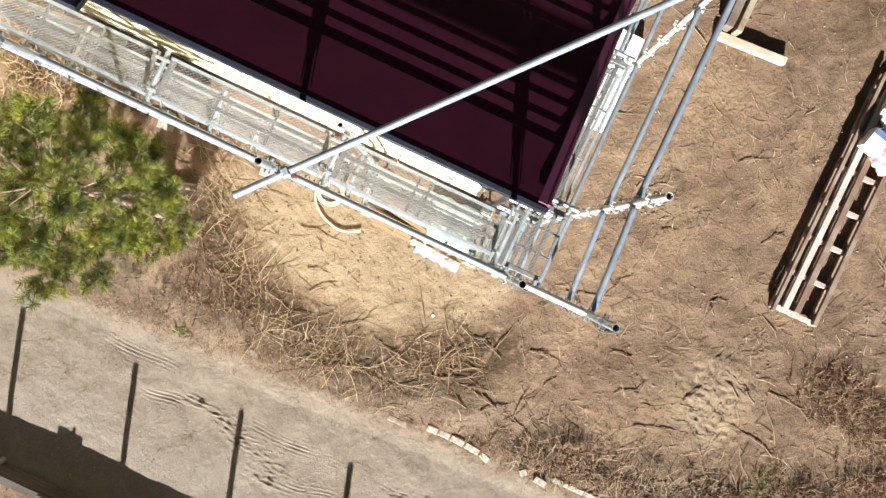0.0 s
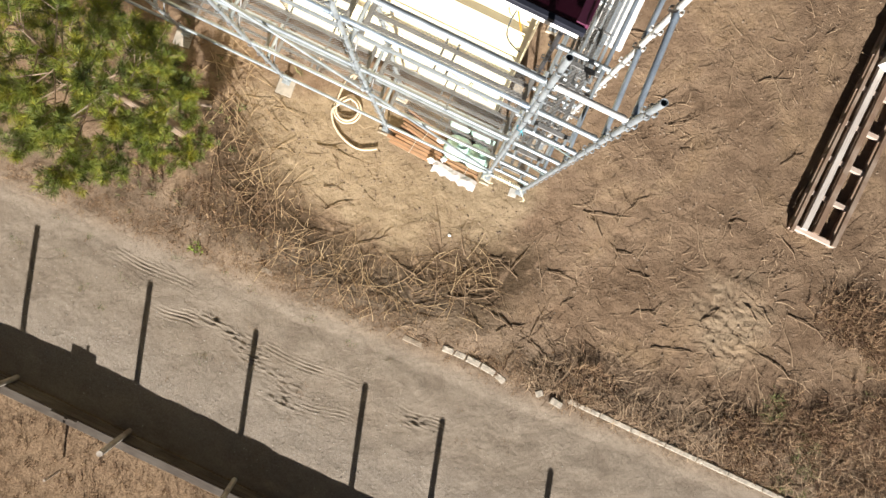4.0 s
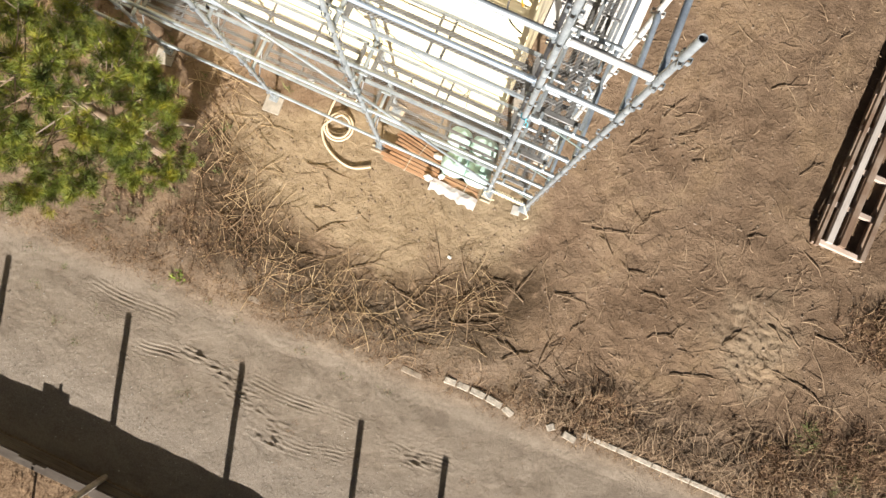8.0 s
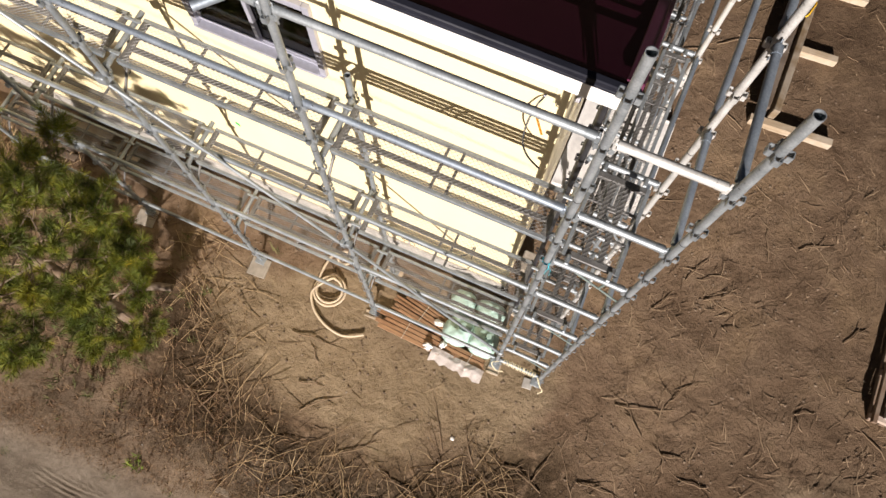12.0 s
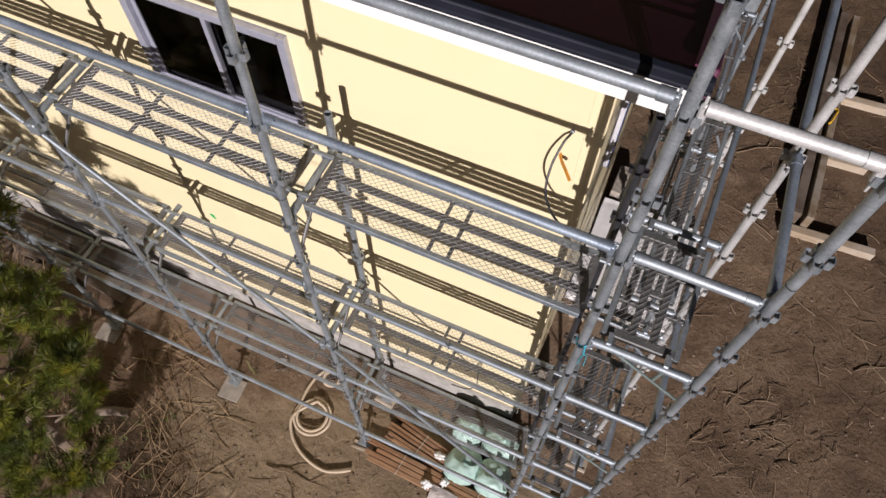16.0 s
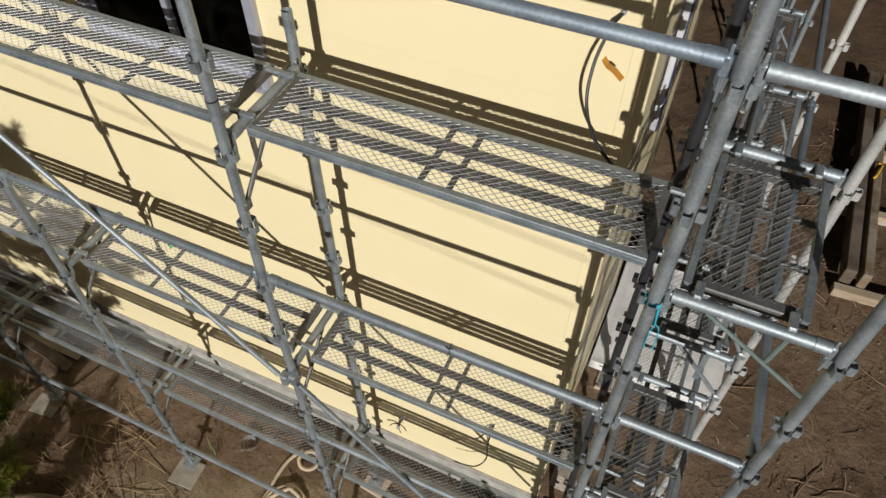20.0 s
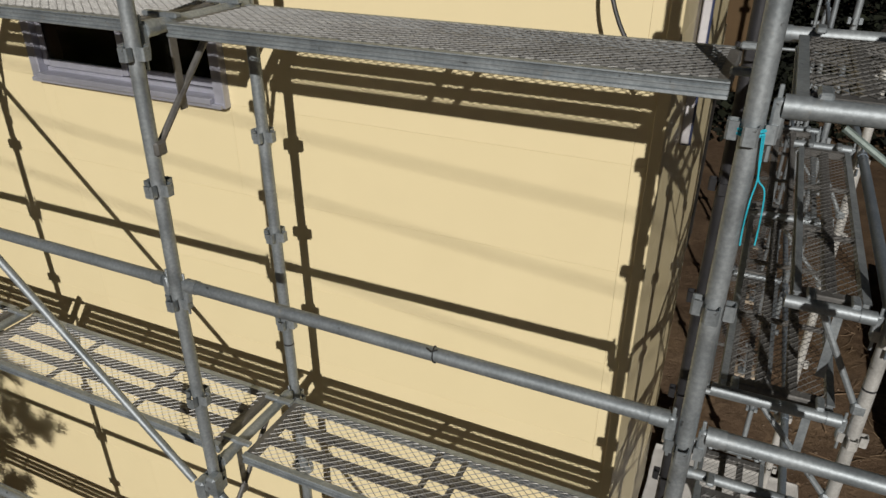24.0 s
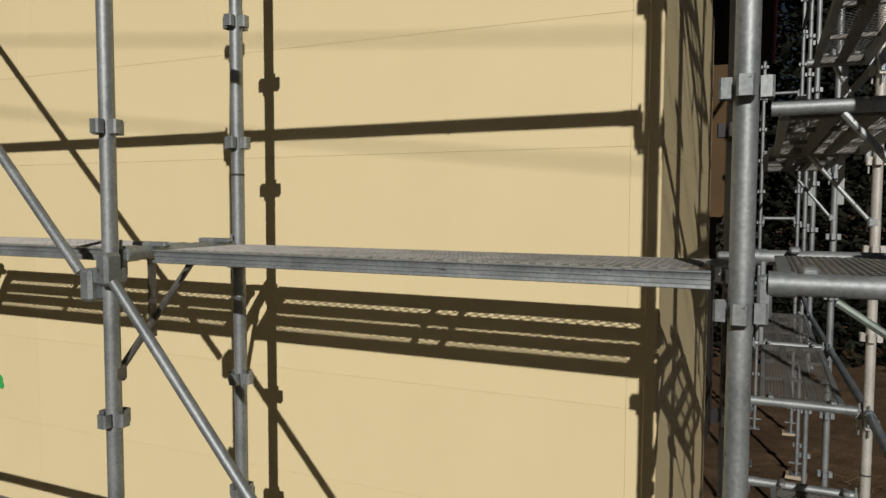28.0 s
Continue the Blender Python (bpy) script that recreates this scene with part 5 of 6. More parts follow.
def plank_pile():
    """Old dark planks pushed under the scaffold along the wall's foot."""
    rnd = random.Random(19)
    for i in range(11):
        ln = rnd.uniform(1.1, 2.3)
        x, y = rnd.uniform(-7.6, -5.4), rnd.uniform(0.22, 0.85)
        p = thing("plank", "dark weathered plank lying under the scaffold", "plank", "old planks", at=Matrix.Translation((x, y, GROUND + 0.02 + 0.036 * (i % 4))) @ Matrix.Rotation(rnd.uniform(-0.12, 0.12), 4, "Z"))
        part("board", Geo().box((0, 0, 0.012), (ln, rnd.uniform(0.08, 0.14), 0.03), Matrix.Rotation(rnd.uniform(-0.05, 0.05), 3, "X"), 0.004), M_PLANK if i % 4 else M_PALEWOOD, p)


plank_pile()

# ---- board fence along the track ----


def board_fence():
    fence = thing("board_fence", "low brown board fence with tall posts along the track", "fence")
    xs = [-10.97, -8.92, -6.97, -4.95, -2.91, -1.02, 0.99, 2.37, 4.33, 6.33, 8.33]
    top = 0.31
    y0 = -6.262
    for i, x in enumerate(xs):
        lean = 0.07 + 0.012 * ((i * 7) % 3 - 1)
        p = Geo().tube([(x, y0 + 0.06, -0.1), (x + lean * 0.5, y0 + 0.06, 0.6), (x + lean, y0 + 0.065, 1.09)], 0.048, 10)
        part("post", p, M_POST, fence)
        if i + 1 < len(xs):
            n = xs[i + 1] - x
            for k in range(3):
                b = Geo().box((x + n / 2, y0 + 0.0, -0.06 + 0.125 * k + (0.004 if k else 0)), (n - 0.012, 0.036, 0.118), Matrix.Rotation(0.004 * ((i + k) % 3 - 1), 3, "Y"), 0.005)
                part("board", b, M_BOARD, fence)
            part("cap_board", Geo().box((x + n / 2, y0 - 0.045, top - 0.005), (n - 0.01, 0.13, 0.028), Matrix.Rotation(0.003 * (i % 3 - 1), 3, "Y"), 0.005), M_BOARD, fence)
    part("raised_board", Geo().box((-3.83, y0 + 0.005, 0.335), (0.44, 0.03, 0.1), None, 0.005), M_BOARD, fence, "short board nailed above the rest")
    part("raised_stub", Geo().box((-3.77, y0 + 0.005, 0.4), (0.05, 0.03, 0.06), None, 0.005), M_BOARD, fence)


board_fence()
for sx, sy in ((-3.55, -7.1), (-6.0, -7.6)):
    s = thing("stake", "thin dark stake standing in the dry field", "stake", "stakes", at=(sx, sy, 0.28))
    part("stick", Geo().tube([(0, 0, 0), (0.01, 0, 0.45)], 0.02, 8), M_POST, s)

# ---- kerb stones ----


def kerb():
    """A long sound kerb, a broken row, and a sunken rest of it further along the track."""
    rnd = random.Random(4)
    k = thing("kerb", "broken row of pale kerb stones between yard and track", "kerb")
    x = 3.34
    while x < 12:
        n = rnd.uniform(0.55, 0.62)
        part("kerb_stone", Geo().box((x + n / 2, -2.7 + 0.013 * (x + n / 2), GROUND - 0.035), (n - 0.006, 0.085, 0.16), Matrix.Rotation(0.013 + rnd.uniform(-0.006, 0.006), 3, "Z") @ Matrix.Rotation(rnd.uniform(-0.008, 0.008), 3, "Y"), 0.012), M_KERB, k)
        x += n
    x = 1.12
    for n, y, turn in ((0.2, -2.75, 0.06), (0.21, -2.745, 0.0), (0.26, -2.745, -0.03), (0.28, -2.76, -0.1), (0.2, -2.8, -0.3)):
        part("kerb_stone", Geo().box((x + n / 2, y, GROUND - 0.024 + rnd.uniform(-0.012, 0.008)), (n - 0.012, 0.11, 0.13), Matrix.Rotation(turn, 3, "Z") @ Matrix.Rotation(rnd.uniform(-0.06, 0.06), 3, "X"), 0.014), M_KERB, k)
        x += n * math.cos(turn) + 0.004
    x = -4.6
    while x < 0.9:
        n = rnd.uniform(0.4, 0.7)
        part("kerb_stone", Geo().box((x + n / 2, -2.87 + rnd.uniform(-0.015, 0.015), GROUND - 0.062 + rnd.uniform(-0.014, 0.01)), (n - 0.03, 0.1, 0.13), Matrix.Rotation(rnd.uniform(-0.03, 0.03), 3, "Z"), 0.014), M_KERB_OLD, k)
        x += n
    for bx, by, n, turn in ((3.17, -2.77, 0.21, -0.1), (2.86, -2.75, 0.12, 0.7)):
        b = thing("loose_brick", "pale loose brick on the edge of the track", "brick", "loose bricks", at=Matrix.Translation((bx, by, GROUND - 0.015)) @ Matrix.Rotation(turn, 4, "Z"))
        part("brick", Geo().box((0, 0, 0.045), (n, 0.11, 0.1), None, 0.01), M_KERB, b)


kerb()
t = thing("litter", "crumpled scrap of white paper on the soil", "litter", at=(0.44, -1.06, GROUND))
part("scrap", lump("scrap", (0.028, 0.022, 0.016), 51, M_WRAP, 0.5, 3), None, t)

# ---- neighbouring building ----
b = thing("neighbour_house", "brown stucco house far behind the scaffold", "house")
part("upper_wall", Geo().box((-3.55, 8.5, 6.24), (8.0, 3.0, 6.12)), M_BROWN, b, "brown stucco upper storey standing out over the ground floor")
# added lower wall; its near-black colour holds the shade under the overhang
part("lower_wall", Geo().box((-3.75, 9.3, 1.53), (7.4, 1.4, 3.26)), plain("shade_toned_ground_floor", (0.02, 0.016, 0.013), 0.9), b, "added recessed lower wall, near-black for the shade under the upper storey")
part("roof", Geo().box((-3.55, 8.5, 9.4), (8.5, 3.6, 0.25), None, 0.02), M_GUTTER, b)

# ---- power lines over the field, whose soft shadows lie on the wall ----
for i, (za, zb) in enumerate(((4.33, 4.2), (4.02, 3.86), (3.62, 3.42))):
    c = thing("power_line", "black power cable high over the field", "power line", "power lines")
    far = 8.0
    d = Vector((1, 0, (zb - za) / 1.9))
    p = Vector((-0.8, 1.0, (za + zb) / 2)) + SUN * far
    part("cable", Geo().tube([p - d * 26 + Vector((0, 0, 0.6)), p - d * 9 + Vector((0, 0, 0.06)), p, p + d * 9 + Vector((0, 0, 0.06)), p + d * 26 + Vector((0, 0, 0.6))], 0.0055, 8), M_BLACK, c)
for sx in (-1, 1):
    p = Vector((-0.8, 1.0, 3.9)) + SUN * 8.0 + Vector((26 * sx, 0, 0))
    t = thing("power_pole", "grey concrete power pole at the far edge of the field", "power pole", "power poles", at=(p.x, p.y + 0.14, -0.1))
    part("shaft", Geo().tube([(0, 0, 0), (0, 0, 10.5)], [0.16, 0.09], 12), M_CONCRETE, t, smooth=True)
    part("crossarm", Geo().box((0, -0.12, p.z + 0.6), (0.08, 0.08, 4.2)), M_DARK_STEEL, t)

# ---- pine tree ----


def pine():
    rnd = random.Random(21)
    tree = thing("pine_tree", "young bushy pine with bright green needle tufts", "tree", at=(0, 0, 0))
    base = Vector((-4.18, -1.4, GROUND - 0.05))
    spine = smooth_path([base, base + Vector((-0.1, 0.04, 0.8)), base + Vector((-0.22, 0.1, 1.7)), base + Vector((-0.25, 0.14, 2.8)), base + Vector((-0.2, 0.2, 4.0))], 24)
    part("trunk", Geo().tube(spine, [0.105 - 0.088 * i / 24 for i in range(25)], 10), M_BARK, tree, smooth=True)
    tufts = Geo()

    def tuft(p, d, size, count):
        """A star of needle bundles round the end of a shoot."""
        d = d.normalized()
        a = d.orthogonal().normalized()
        b = d.cross(a)
        for i in range(count):
            s = rnd.random()
            w = rnd.uniform(0, 2 * math.pi)
            out = a * math.cos(w) + b * math.sin(w)
            q = p - d * (size * 0.75 * (1 - s))
            n = (out * (1.1 - 0.75 * s ** 3) + d * (0.35 + 0.5 * s)).normalized()
            ln = size * rnd.uniform(0.75, 1.05) * (0.8 + 0.2 * s)
            side = n.cross(Vector((rnd.uniform(-1, 1), rnd.uniform(-1, 1), rnd.uniform(-1, 1)))).normalized() * 0.0023
            mid = q + n * ln * 0.55
            tip = q + n * ln + Vector((0, 0, -0.012 * rnd.random()))
            k = len(tufts.v)
            tufts.v.extend([tuple(q - side * 0.6), tuple(q + side * 0.6), tuple(mid + side), tuple(mid - side), tuple(tip)])
            tufts.f.extend([(k, k + 1, k + 2, k + 3), (k + 3, k + 2, k + 4)])

    for i in range(58):
        f = i / 57
        limbs = Geo()
        z = 0.75 + 3.3 * f ** 0.85
        at = spine[min(24, int(z / 4.05 * 24))]
        ang = i * 2.399963 + rnd.uniform(-0.25, 0.25)
        reach = (1.5 * (1 - ((z - 1.9) / 3.1) ** 2) if z > 1.9 else 1.5 - 0.25 * (1.9 - z)) * rnd.uniform(0.62, 1.05)
        reach = max(0.35, reach)
        if z < 2.5 and math.cos(ang) > 0.1:
            reach *= 0.4 if z > 1.4 else 0.55
        elif math.cos(ang) > 0.3:
            reach *= 0.86
        d = Vector((math.cos(ang), math.sin(ang), 0))
        rise = rnd.uniform(0.05, 0.35) + 0.35 * f
        p0 = Vector(at)
        tip = p0 + d * reach + Vector((0, 0, rise * reach * 0.7))
        mid = p0 + d * reach * 0.5 + Vector((0, 0, rise * reach * 0.18))
        path = smooth_path([p0, mid, tip], 8)
        limbs.tube(path, [0.019 * (1 - 0.8 * k / 8) * (0.5 + 0.5 * (1 - f)) for k in range(9)], 6)
        n_sub = int(5 + reach * 7.0)
        for s in range(n_sub):
            u = 0.52 + 0.48 * (s + rnd.random()) / n_sub
            k = min(int(u * 8), 7)
            q = path[k].lerp(path[k + 1], u * 8 - k)
            w = (1 if s % 2 else -1) * rnd.uniform(0.5, 1.15)
            dd = Vector((d.x * math.cos(w) - d.y * math.sin(w), d.x * math.sin(w) + d.y * math.cos(w), rnd.uniform(0.35, 1.1))).normalized()
            ln = rnd.uniform(0.14, 0.36) * (1.2 - 0.5 * u)
            end = q + dd * ln
            limbs.tube([q, end], [0.006, 0.0035], 4)
            up = dd + Vector((0, 0, 0.5))
            tuft(end, up, rnd.uniform(0.12, 0.165), 110)
            if rnd.random() < 0.6:
                fork = end + Vector((rnd.uniform(-0.14, 0.14), rnd.uniform(-0.14, 0.14), rnd.uniform(-0.05, 0.06)))
                limbs.tube([q.lerp(end, 0.5), fork], [0.0045, 0.003], 4)
                tuft(fork, up + Vector((rnd.uniform(-0.5, 0.5), rnd.uniform(-0.5, 0.5), 0.2)), rnd.uniform(0.11, 0.15), 95)
        tuft(tip, d + Vector((0, 0, 0.7)), 0.18, 130)
        part("limb", limbs, M_BARK, tree)
    for i in range(16):
        p = spine[24] + Vector((rnd.uniform(-0.3, 0.3), rnd.uniform(-0.3, 0.3), rnd.uniform(-0.5, 0.12)))
        tuft(p, Vector((rnd.uniform(-0.4, 0.4), rnd.uniform(-0.4, 0.4), 1)), 0.17, 120)
    part("crown", tufts, M_NEEDLE, tree, "bright green bristling needles")


pine()

# ---- dead stalks, sticks, weeds ----


def stalk(g, p, ang, length, r, rnd, bend=0.25, lift=0.02, sides=3):
    """One bent dry stalk lying on the ground."""
    d = Vector((math.cos(ang), math.sin(ang), 0))
    n = Vector((-d.y, d.x, 0))
    k = rnd.uniform(-bend, bend) * length
    segs = 4 if length > 0.3 else 2
    pts = []
    tilt = rnd.uniform(0, lift)
    for i in range(segs + 1):
        u = i / segs
        q = p + d * (length * (u - 0.5)) + n * (k * 4 * u * (1 - u) + rnd.uniform(-0.01, 0.01))
        pts.append((q.x, q.y, ground_height(q.x, q.y) + r * 0.7 + tilt * u))
    g.tube(pts, [r * (1 - 0.5 * i / segs) for i in range(segs + 1)], sides, False)


def verge(x):
    return -2.95 + 0.055 * x


def brush_weight(x, y):
    """How thickly dead stalks lie: a curved swath from the pine round to the verge."""
    w = 0.0
    cx, cy = -0.9, 0.9
    r = math.hypot((x - cx) * 0.95, y - cy)
    a = math.atan2(y - cy, x - cx)
    if -2.95 < a < -0.75:
        w = math.exp(-((r - 3.1 - 0.15 * math.sin(3 * a)) / (0.36 if a < -2.2 else 0.48)) ** 2)
    return w


rnd = random.Random(77)
swath = Geo()
made = 0
while made < 500:
    x, y = rnd.uniform(-5.2, 2.6), rnd.uniform(-2.9, 0.6)
    if y < verge(x) + 0.1 or rnd.random() > brush_weight(x, y):
        continue
    if y > -0.1 and x > -2.9:
        continue
    stalk(swath, Vector((x, y, 0)), rnd.uniform(0, math.pi), rnd.uniform(0.16, 0.66), rnd.uniform(0.003, 0.0064), rnd, 0.09, 0.08, 4)
    made += 1
ob = new("dead_stalks", swath.mesh("dead_stalks", M_STALK))
tagged(ob, "tangle of dry straw-coloured stalks cut down on the soil", "dry stalks", kind="stuff")

loose = Geo()
for i in range(8000):
    x, y = rnd.uniform(-3.2, 9.8), rnd.uniform(-2.8, 8.5)
    if rnd.random() > 0.45 + 0.9 * noise.noise(Vector((x * 0.6, y * 0.6, 12))):
        continue
    if -3.5 < x < 0.3 and y > 0.9:
        continue
    if y < verge(x) + 0.05:
        continue
    if -2.8 < x < 2.2 and -1.7 < y and rnd.random() < 0.6:
        continue
    if 0.2 < x < 1.3 and y > -0.1:
        continue
    stalk(loose, Vector((x, y, 0)), rnd.uniform(0, math.pi), rnd.choice((0.05, 0.07, 0.1, 0.14, 0.2, 0.3)) * rnd.uniform(0.7, 1.4), rnd.uniform(0.003, 0.0065), rnd, 0.12, 0.05)
for i in range(1500):
    x = rnd.uniform(2.6, 9.5)
    y = verge(x) + 0.08 + abs(rnd.gauss(0, 0.6)) * min(1.6, 0.5 + 0.2 * (x - 2.6))
    stalk(loose, Vector((x, y, 0)), rnd.uniform(0, math.pi), rnd.uniform(0.12, 0.5), rnd.uniform(0.003, 0.006), rnd, 0.14, 0.12)
ob = new("loose_twigs", loose.mesh("loose_twigs", M_STICK))
tagged(ob, "short dead twigs scattered over the bare soil", "twigs", kind="stuff")


def branch(x, y, ang, length, seed):
    r2 = random.Random(seed)
    t = thing("branch", "dead forked branch lying on the bare soil", "branch", "dead branches")
    g = Geo()
    p = Vector((x, y, 0))
    d = Vector((math.cos(ang), math.sin(ang), 0))
    pts = []
    n = Vector((-d.y, d.x, 0))
    bow = r2.uniform(-0.06, 0.06)
    for i in range(7):
        u = i / 6
        q = p + d * (length * (u - 0.5)) + n * (length * bow * 4 * u * (1 - u) + r2.uniform(-0.018, 0.018))
        pts.append(Vector((q.x, q.y, ground_height(q.x, q.y) + 0.012 + 0.014 * math.sin(u * 5))))
    part("stem", Geo().tube(pts, [0.0095 * (1 - 0.55 * i / 6) for i in range(7)], 6), M_STICK, t)
    for k in range(r2.randint(1, 3)):
        i = r2.randint(1, 4)
        w = r2.choice((-1, 1)) * r2.uniform(0.4, 0.9)
        dd = Vector((d.x * math.cos(w) - d.y * math.sin(w), d.x * math.sin(w) + d.y * math.cos(w), 0.04))
        e = pts[i] + dd * length * r2.uniform(0.18, 0.4)
        part("twig", Geo().tube([pts[i], (pts[i] + e) / 2 + n * 0.01, e], [0.0055, 0.004, 0.0025], 5), M_STICK, t)


for i in range(74):
    for attempt in range(20):
        x, y = rnd.uniform(1.2, 8.0), rnd.uniform(-2.5, 6.5)
        if i < 22:
            x, y = rnd.uniform(-3.4, 2.4), rnd.uniform(-2.3, -0.6)
        if not (5.1 < x < 6.4 and 1.2 < y < 6) and not (x < 1.5 and y > -0.4) and not (2.5 < x < 4 and y > 4.8):
            break
    branch(x, y, rnd.uniform(0, math.pi), rnd.uniform(0.3, 0.95), 300 + i)


def tuftlet(g, x, y, h, n, rnd, spread=0.5, width=0.004):
    z = ground_height(x, y)
    for i in range(n):
        a = rnd.uniform(0, 2 * math.pi)
        s = rnd.uniform(0.15, spread)
        d = Vector((math.cos(a) * s, math.sin(a) * s, 1)).normalized()
        side = Vector((-math.sin(a), math.cos(a), 0)) * width
        p = Vector((x + rnd.uniform(-0.04, 0.04), y + rnd.uniform(-0.04, 0.04), z - 0.01))
        ln = h * rnd.uniform(0.5, 1.15)
        mid, tip = p + d * ln * 0.55, p + d * ln + Vector((d.x, d.y, -0.35)) * ln * 0.35
        k = len(g.v)
        g.v.extend([tuple(p - side), tuple(p + side), tuple(mid + side * 0.7), tuple(mid - side * 0.7), tuple(tip)])
        g.f.extend([(k, k + 1, k + 2, k + 3), (k + 3, k + 2, k + 4)])


weeds, green = Geo(), Geo()
for i in range(4200):
    x = rnd.uniform(-6.5, 9)
    y = verge(x) + abs(rnd.gauss(0.0, 0.22)) + rnd.uniform(-0.12, 0.2)
    if rnd.random() > 0.35 + 0.65 * max(0.0, noise.noise(Vector((x * 0.9, y, 3))) + 0.35):
        continue
    tuftlet(weeds, x, y, rnd.uniform(0.03, 0.09), 8, rnd, 2.4, 0.003)
for i in range(6500):
    x, y = rnd.uniform(-4.6, 3.2), rnd.uniform(-2.9, 0.2)
    if y > verge(x) and rnd.random() < brush_weight(x, y) * (0.16 + noise.noise(Vector((x * 1.6, y * 1.6, 5)))):
        tuftlet(weeds, x, y, rnd.uniform(0.03, 0.08), 8, rnd, 2.2, 0.003)
for cx, cy in ((-4.02, -3.99), (-4.87, -3.63), (-5.44, -3.53), (-4.21, -4.54), (-5.1, -4.03), (-3.4, -3.3), (-2.1, -3.2), (-1.0, -3.25), (-0.3, -3.35), (-4.6, -4.4), (-2.6, -3.15), (0.4, -3.3), (-5.9, -4.2), (-2.3, -4.6)):
    for i in range(9):
        tuftlet(green if i % 3 else weeds, cx + rnd.gauss(0, 0.06), cy + rnd.gauss(0, 0.04), rnd.uniform(0.03, 0.07), 7, rnd, 1.6, 0.003)
for i in range(260):
    x, y = rnd.uniform(-6.5, 7.0), rnd.uniform(-5.9, -3.2)
    if noise.noise(Vector((x * 0.8, y * 1.2, 9))) > 0.18:
        tuftlet(weeds, x, y, rnd.uniform(0.03, 0.08), 8, rnd, 1.2, 0.003)
for i in range(9000):
    x, y = rnd.uniform(4.2, 10.5), rnd.uniform(-2.9, 2.2)
    e = (x - 6.9) * 0.45 - (y + 0.9) * 0.5 + 0.9 * noise.noise(Vector((x, y, 1)))
    if y < verge(x) or e < 0.1 or rnd.random() > e:
        continue
    tuftlet(green if noise.noise(Vector((x * 0.9, y * 0.9, 20))) > 0.2 and rnd.random() < 0.5 else weeds, x, y, rnd.uniform(0.06, 0.18), 9, rnd, 1.8, 0.004)
for i in range(2200):
    x, y = rnd.uniform(-8.6, 2.0), rnd.uniform(-8.6, -6.35)
    tuftlet(weeds, x, y, rnd.uniform(0.05, 0.14), 7, rnd, 1.2, 0.004)
for i in range(260):
    x, y = -3.0 + rnd.gauss(0, 0.7), -2.3 + rnd.gauss(0, 0.25)
    if y > verge(x):
        tuftlet(weeds, x, y, rnd.uniform(0.05, 0.17), 9, rnd, 1.1, 0.0035)
for i in range(420):
    x, y = -4.5 + rnd.gauss(0, 0.5), -1.35 + rnd.gauss(0, 0.55)
    if y < verge(x):
        continue
    tuftlet(green if rnd.random() < 0.45 else weeds, x, y, rnd.uniform(0.08, 0.25), 10, rnd, 0.8, 0.004)
for i in range(150):
    x, y = -6.6 + rnd.gauss(0, 0.7), -0.2 + rnd.gauss(0, 0.4)
    tuftlet(green if rnd.random() < 0.3 else weeds, x, y, rnd.uniform(0.1, 0.3), 10, rnd, 0.9, 0.004)
for cx, cy, n in ((6.9, 0.55, 190), (7.7, 0.35, 150), (7.3, -1.4, 160), (6.2, -2.0, 120), (8.3, -0.6, 160), (3.4, -2.3, 70)):
    for i in range(n):
        x, y = cx + rnd.gauss(0, 0.26), cy + rnd.gauss(0, 0.22)
        tuftlet(weeds, x, y, rnd.uniform(0.1, 0.3), 8, rnd, 1.3, 0.005)
ob = new("dry_weeds", weeds.mesh("dry_weeds", M_WEED))
tagged(ob, "dry brown weeds and grass along the verge", "dry weeds", kind="stuff")
ob = new("green_weeds", green.mesh("green_weeds", M_GRASS))
tagged(ob, "low green weeds growing on the soil", "weeds", kind="stuff")
clump = Geo()
for i in range(6):
    tuftlet(clump, -3.19 + rnd.uniform(-0.08, 0.08), -3.03 + rnd.uniform(-0.08, 0.08), 0.1, 9, rnd, 1.2, 0.007)
ob = new("weed_clump", clump.mesh("weed_clump", make_stalk("fresh_weed", (0.09, 0.13, 0.02), (0.15, 0.2, 0.03), (0.24, 0.28, 0.06))))
tagged(ob, "small fresh yellow-green weed beside the track", "weed")

stones = Geo()
for i in range(2600):
    x, y = rnd.uniform(-7, 7), rnd.gauss(-5.0, 0.5)
    if rnd.random() < 0.12:
        y = rnd.uniform(-6.1, 1.0)
        x = rnd.uniform(-6, 8)
    if y < -6.2:
        continue
    s = rnd.choice((0.005, 0.006, 0.008, 0.012)) * rnd.uniform(0.7, 1.3)
    z = ground_height(x, y)
    m = Matrix.Rotation(rnd.uniform(0, 3), 3, "Z") @ Matrix.Rotation(rnd.uniform(-0.4, 0.4), 3, "X")
    pts = [m @ Vector(q) * s for q in ((1.2, 0, 0), (0.1, 1, 0), (-1, 0.1, 0), (0, -0.9, 0), (0.1, 0.1, 0.8), (0, 0, -0.6))]
    stones.add([(x + q.x, y + q.y, z + q.z + s * 0.2) for q in pts], [(0, 1, 4), (1, 2, 4), (2, 3, 4), (3, 0, 4), (1, 0, 5), (2, 1, 5), (3, 2, 5), (0, 3, 5)])
ob = new("pebbles", stones.mesh("pebbles", M_PEBBLE))
tagged(ob, "small grey pebbles scattered on the track", "pebbles", kind="stuff")

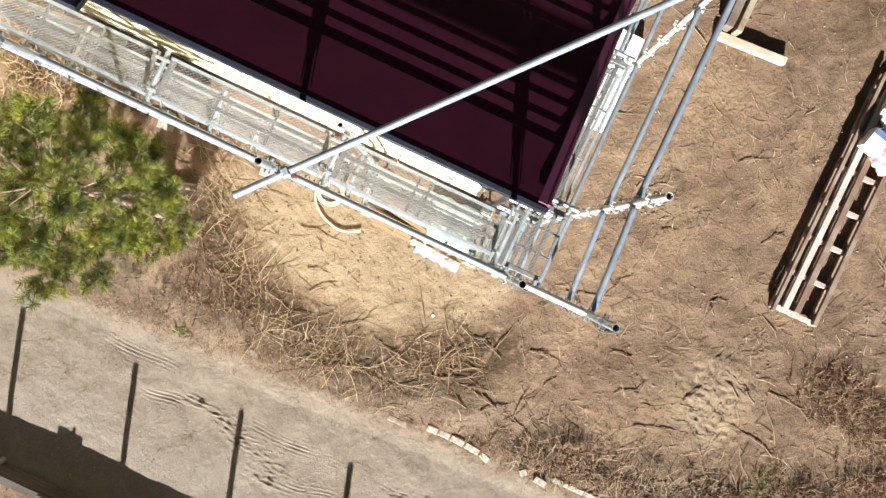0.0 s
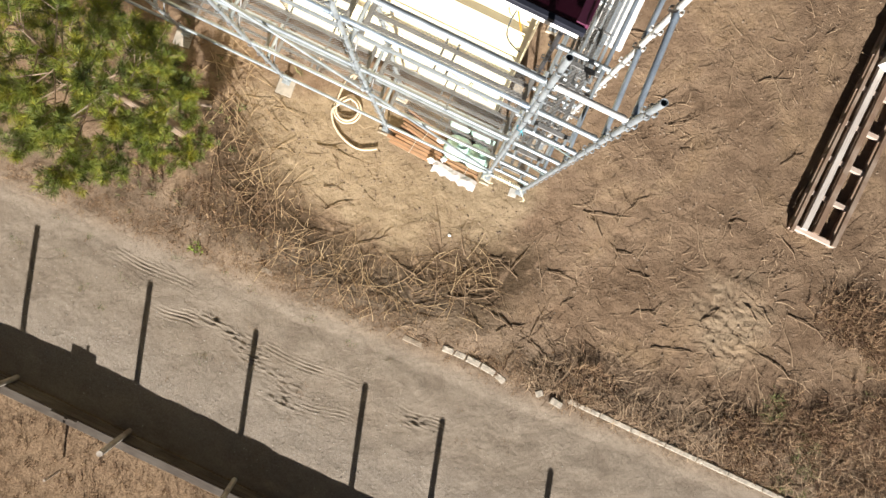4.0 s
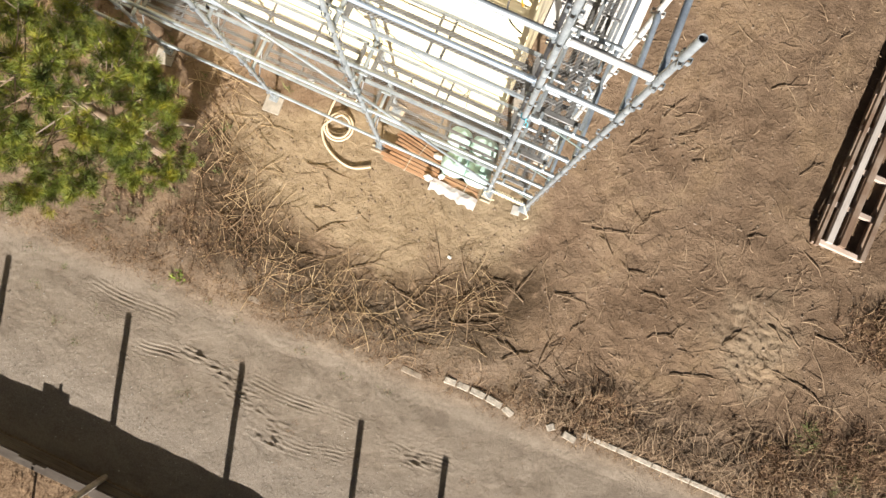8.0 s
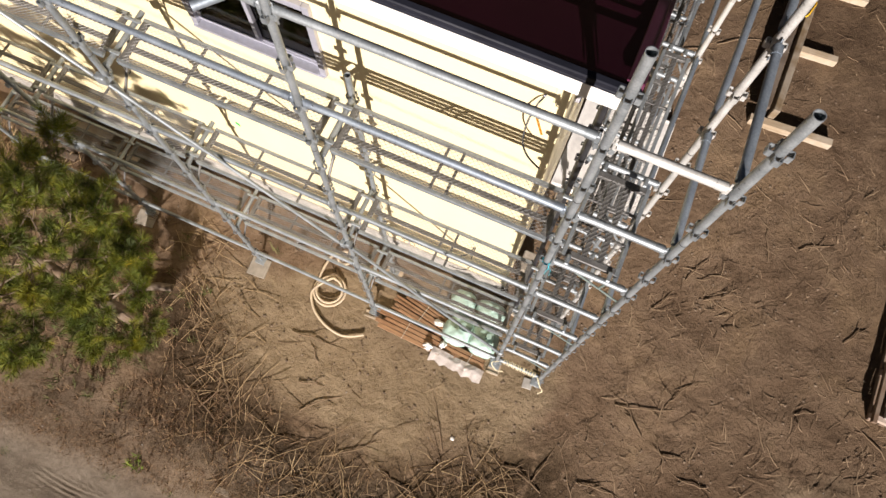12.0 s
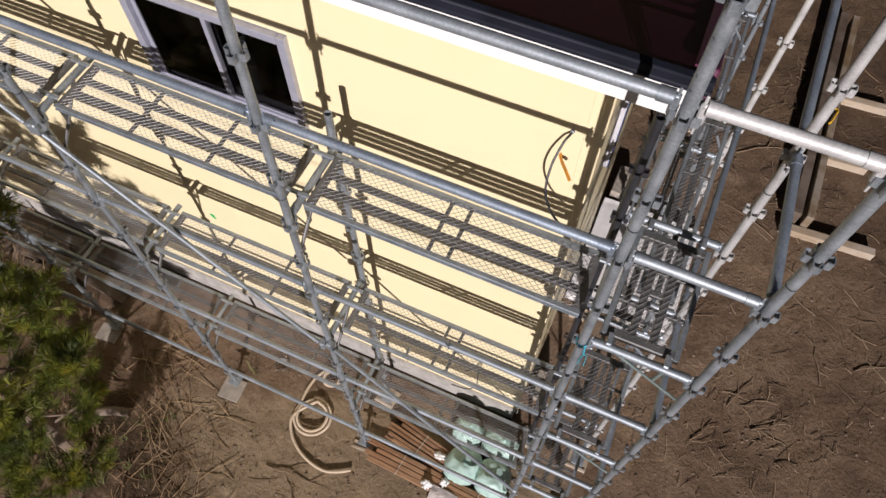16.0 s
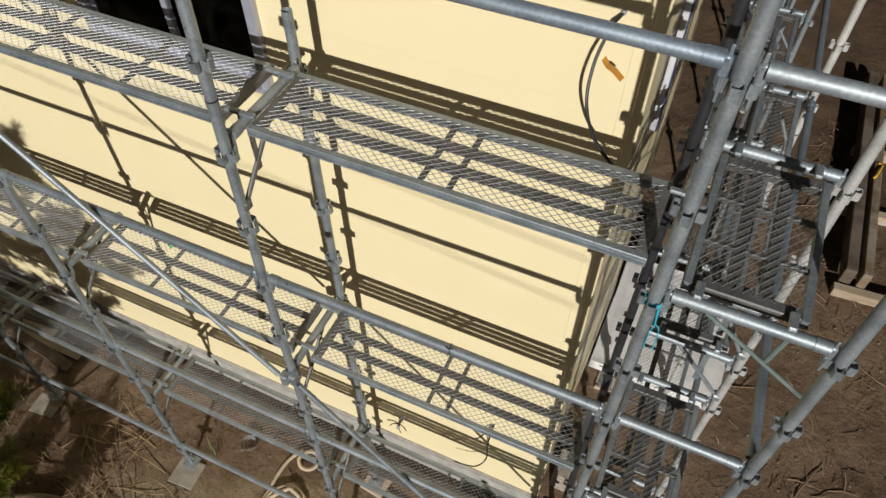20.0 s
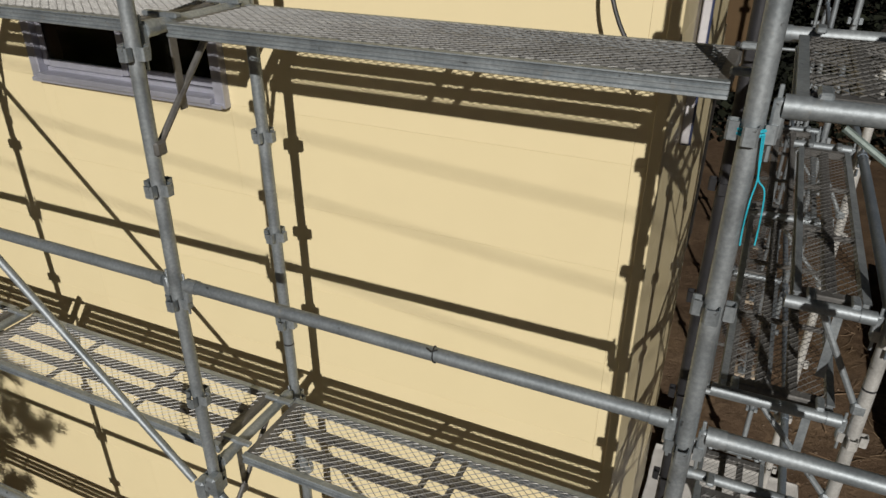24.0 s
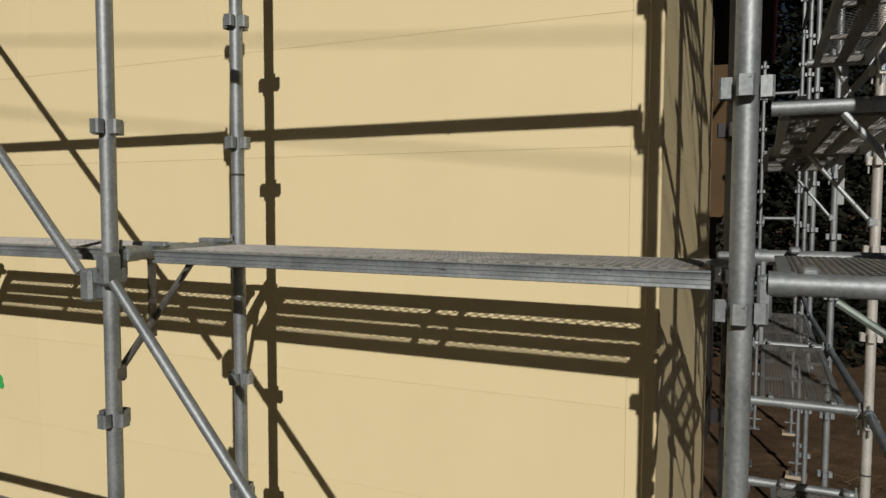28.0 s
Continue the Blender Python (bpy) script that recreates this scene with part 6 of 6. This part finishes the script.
clods = Geo()
for i in range(9000):
    x, y = rnd.uniform(-3.4, 8.0), rnd.uniform(-2.8, 6.5)
    if (x < 0.4 and y > 0.9) or y < verge(x):
        continue
    if rnd.random() > 0.5 + noise.noise(Vector((x * 0.8, y * 0.8, 31))):
        continue
    s = rnd.choice((0.005, 0.007, 0.01, 0.014, 0.02)) * rnd.uniform(0.7, 1.3)
    z = ground_height(x, y)
    m = Matrix.Rotation(rnd.uniform(0, 3), 3, "Z") @ Matrix.Rotation(rnd.uniform(-0.4, 0.4), 3, "X")
    pts = [m @ Vector(q) * s for q in ((1.3, 0, 0), (0.1, 0.9, 0.1), (-1, 0.1, 0), (0, -1.1, 0), (0.15, 0.1, 0.6), (0, 0, -0.6))]
    clods.add([(x + q.x, y + q.y, z + q.z + s * 0.1) for q in pts], [(0, 1, 4), (1, 2, 4), (2, 3, 4), (3, 0, 4), (1, 0, 5), (2, 1, 5), (3, 2, 5), (0, 3, 5)])
ob = new("soil_clods", clods.mesh("soil_clods", M_CLOD))
tagged(ob, "small crumbs of brown soil strewn over the yard", "soil clods", kind="stuff")

heap = Geo()
for i in range(420):
    x, y = -7.0 + rnd.gauss(0, 0.45), 0.0 + rnd.gauss(0, 0.4)
    stalk(heap, Vector((x, y, 0)), rnd.uniform(0, math.pi), rnd.uniform(0.15, 0.5), rnd.uniform(0.004, 0.01), rnd, 0.3, 0.3)
ob = new("straw_heap", heap.mesh("straw_heap", M_STALK))
tagged(ob, "heap of rust-brown straw beside the scaffold", "straw heap", kind="stuff")
log = thing("stump", "short cut pine log lying by the tree's foot", "log", at=(0, 0, 0))
part("log_body", Geo().tube([(-4.34, -0.98, 0.05), (-4.1, -0.86, 0.06), (-3.92, -0.8, 0.05)], [0.05, 0.055, 0.05], 10), M_BARK, log, smooth=True)

# ---- wood behind the house, its deep shade put into near-black colours ----


def far_tree(x, y, h, w, seed):
    r2 = random.Random(seed)
    t = thing("far_tree", "leafy tree at the edge of the wood behind the house, near-black with painted-in shade", "tree", "far trees", at=(x, y, GROUND))
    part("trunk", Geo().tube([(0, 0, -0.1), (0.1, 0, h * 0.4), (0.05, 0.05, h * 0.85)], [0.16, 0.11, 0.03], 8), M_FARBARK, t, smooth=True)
    g = Geo()
    for i in range(2200):
        u = r2.random()
        a = r2.uniform(0, 2 * math.pi)
        rr = w * math.sqrt(r2.random()) * (1.0 - 0.65 * u) * (0.8 + 0.35 * noise.noise(Vector((a * 1.5, u * 6, seed))))
        c = Vector((rr * math.cos(a), rr * math.sin(a), h * (0.04 + 0.96 * u)))
        s = r2.uniform(0.12, 0.26)
        m = Euler((r2.uniform(-0.9, 0.9), r2.uniform(-0.9, 0.9), r2.uniform(0, 6))).to_matrix()
        k = len(g.v)
        g.v.extend([tuple(c + m @ Vector(q) * s) for q in ((-0.5, -0.2, 0), (0.5, -0.28, 0.1), (0.62, 0.3, 0), (-0.3, 0.38, 0.08))])
        g.f.append((k, k + 1, k + 2, k + 3))
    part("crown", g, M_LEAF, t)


for i in range(30):
    far_tree(-2.5 + i * 0.62 + random.uniform(-0.3, 0.3), 16.0 + 3.0 * (i % 3) + 0.25 * i, 9.8 + 2.5 * ((i * 5) % 4) / 3, 1.7, 500 + i)
bush = Geo()
for i in range(7000):
    x = rnd.uniform(-3, 17)
    y = 14.5 + rnd.uniform(0, 5) + 0.12 * x
    z = abs(rnd.gauss(0, 0.8)) + 0.02
    s = rnd.uniform(0.1, 0.24)
    m = Euler((rnd.uniform(-1, 1), rnd.uniform(-1, 1), rnd.uniform(0, 6))).to_matrix()
    k = len(bush.v)
    bush.v.extend([tuple(Vector((x, y, z)) + m @ Vector(q) * s) for q in ((-0.5, -0.2, 0), (0.5, -0.28, 0.1), (0.62, 0.3, 0), (-0.3, 0.38, 0.08))])
    bush.f.append((k, k + 1, k + 2, k + 3))
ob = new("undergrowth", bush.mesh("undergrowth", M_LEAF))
tagged(ob, "undergrowth below the wood's edge, near-black with painted-in shade", "undergrowth", kind="stuff")
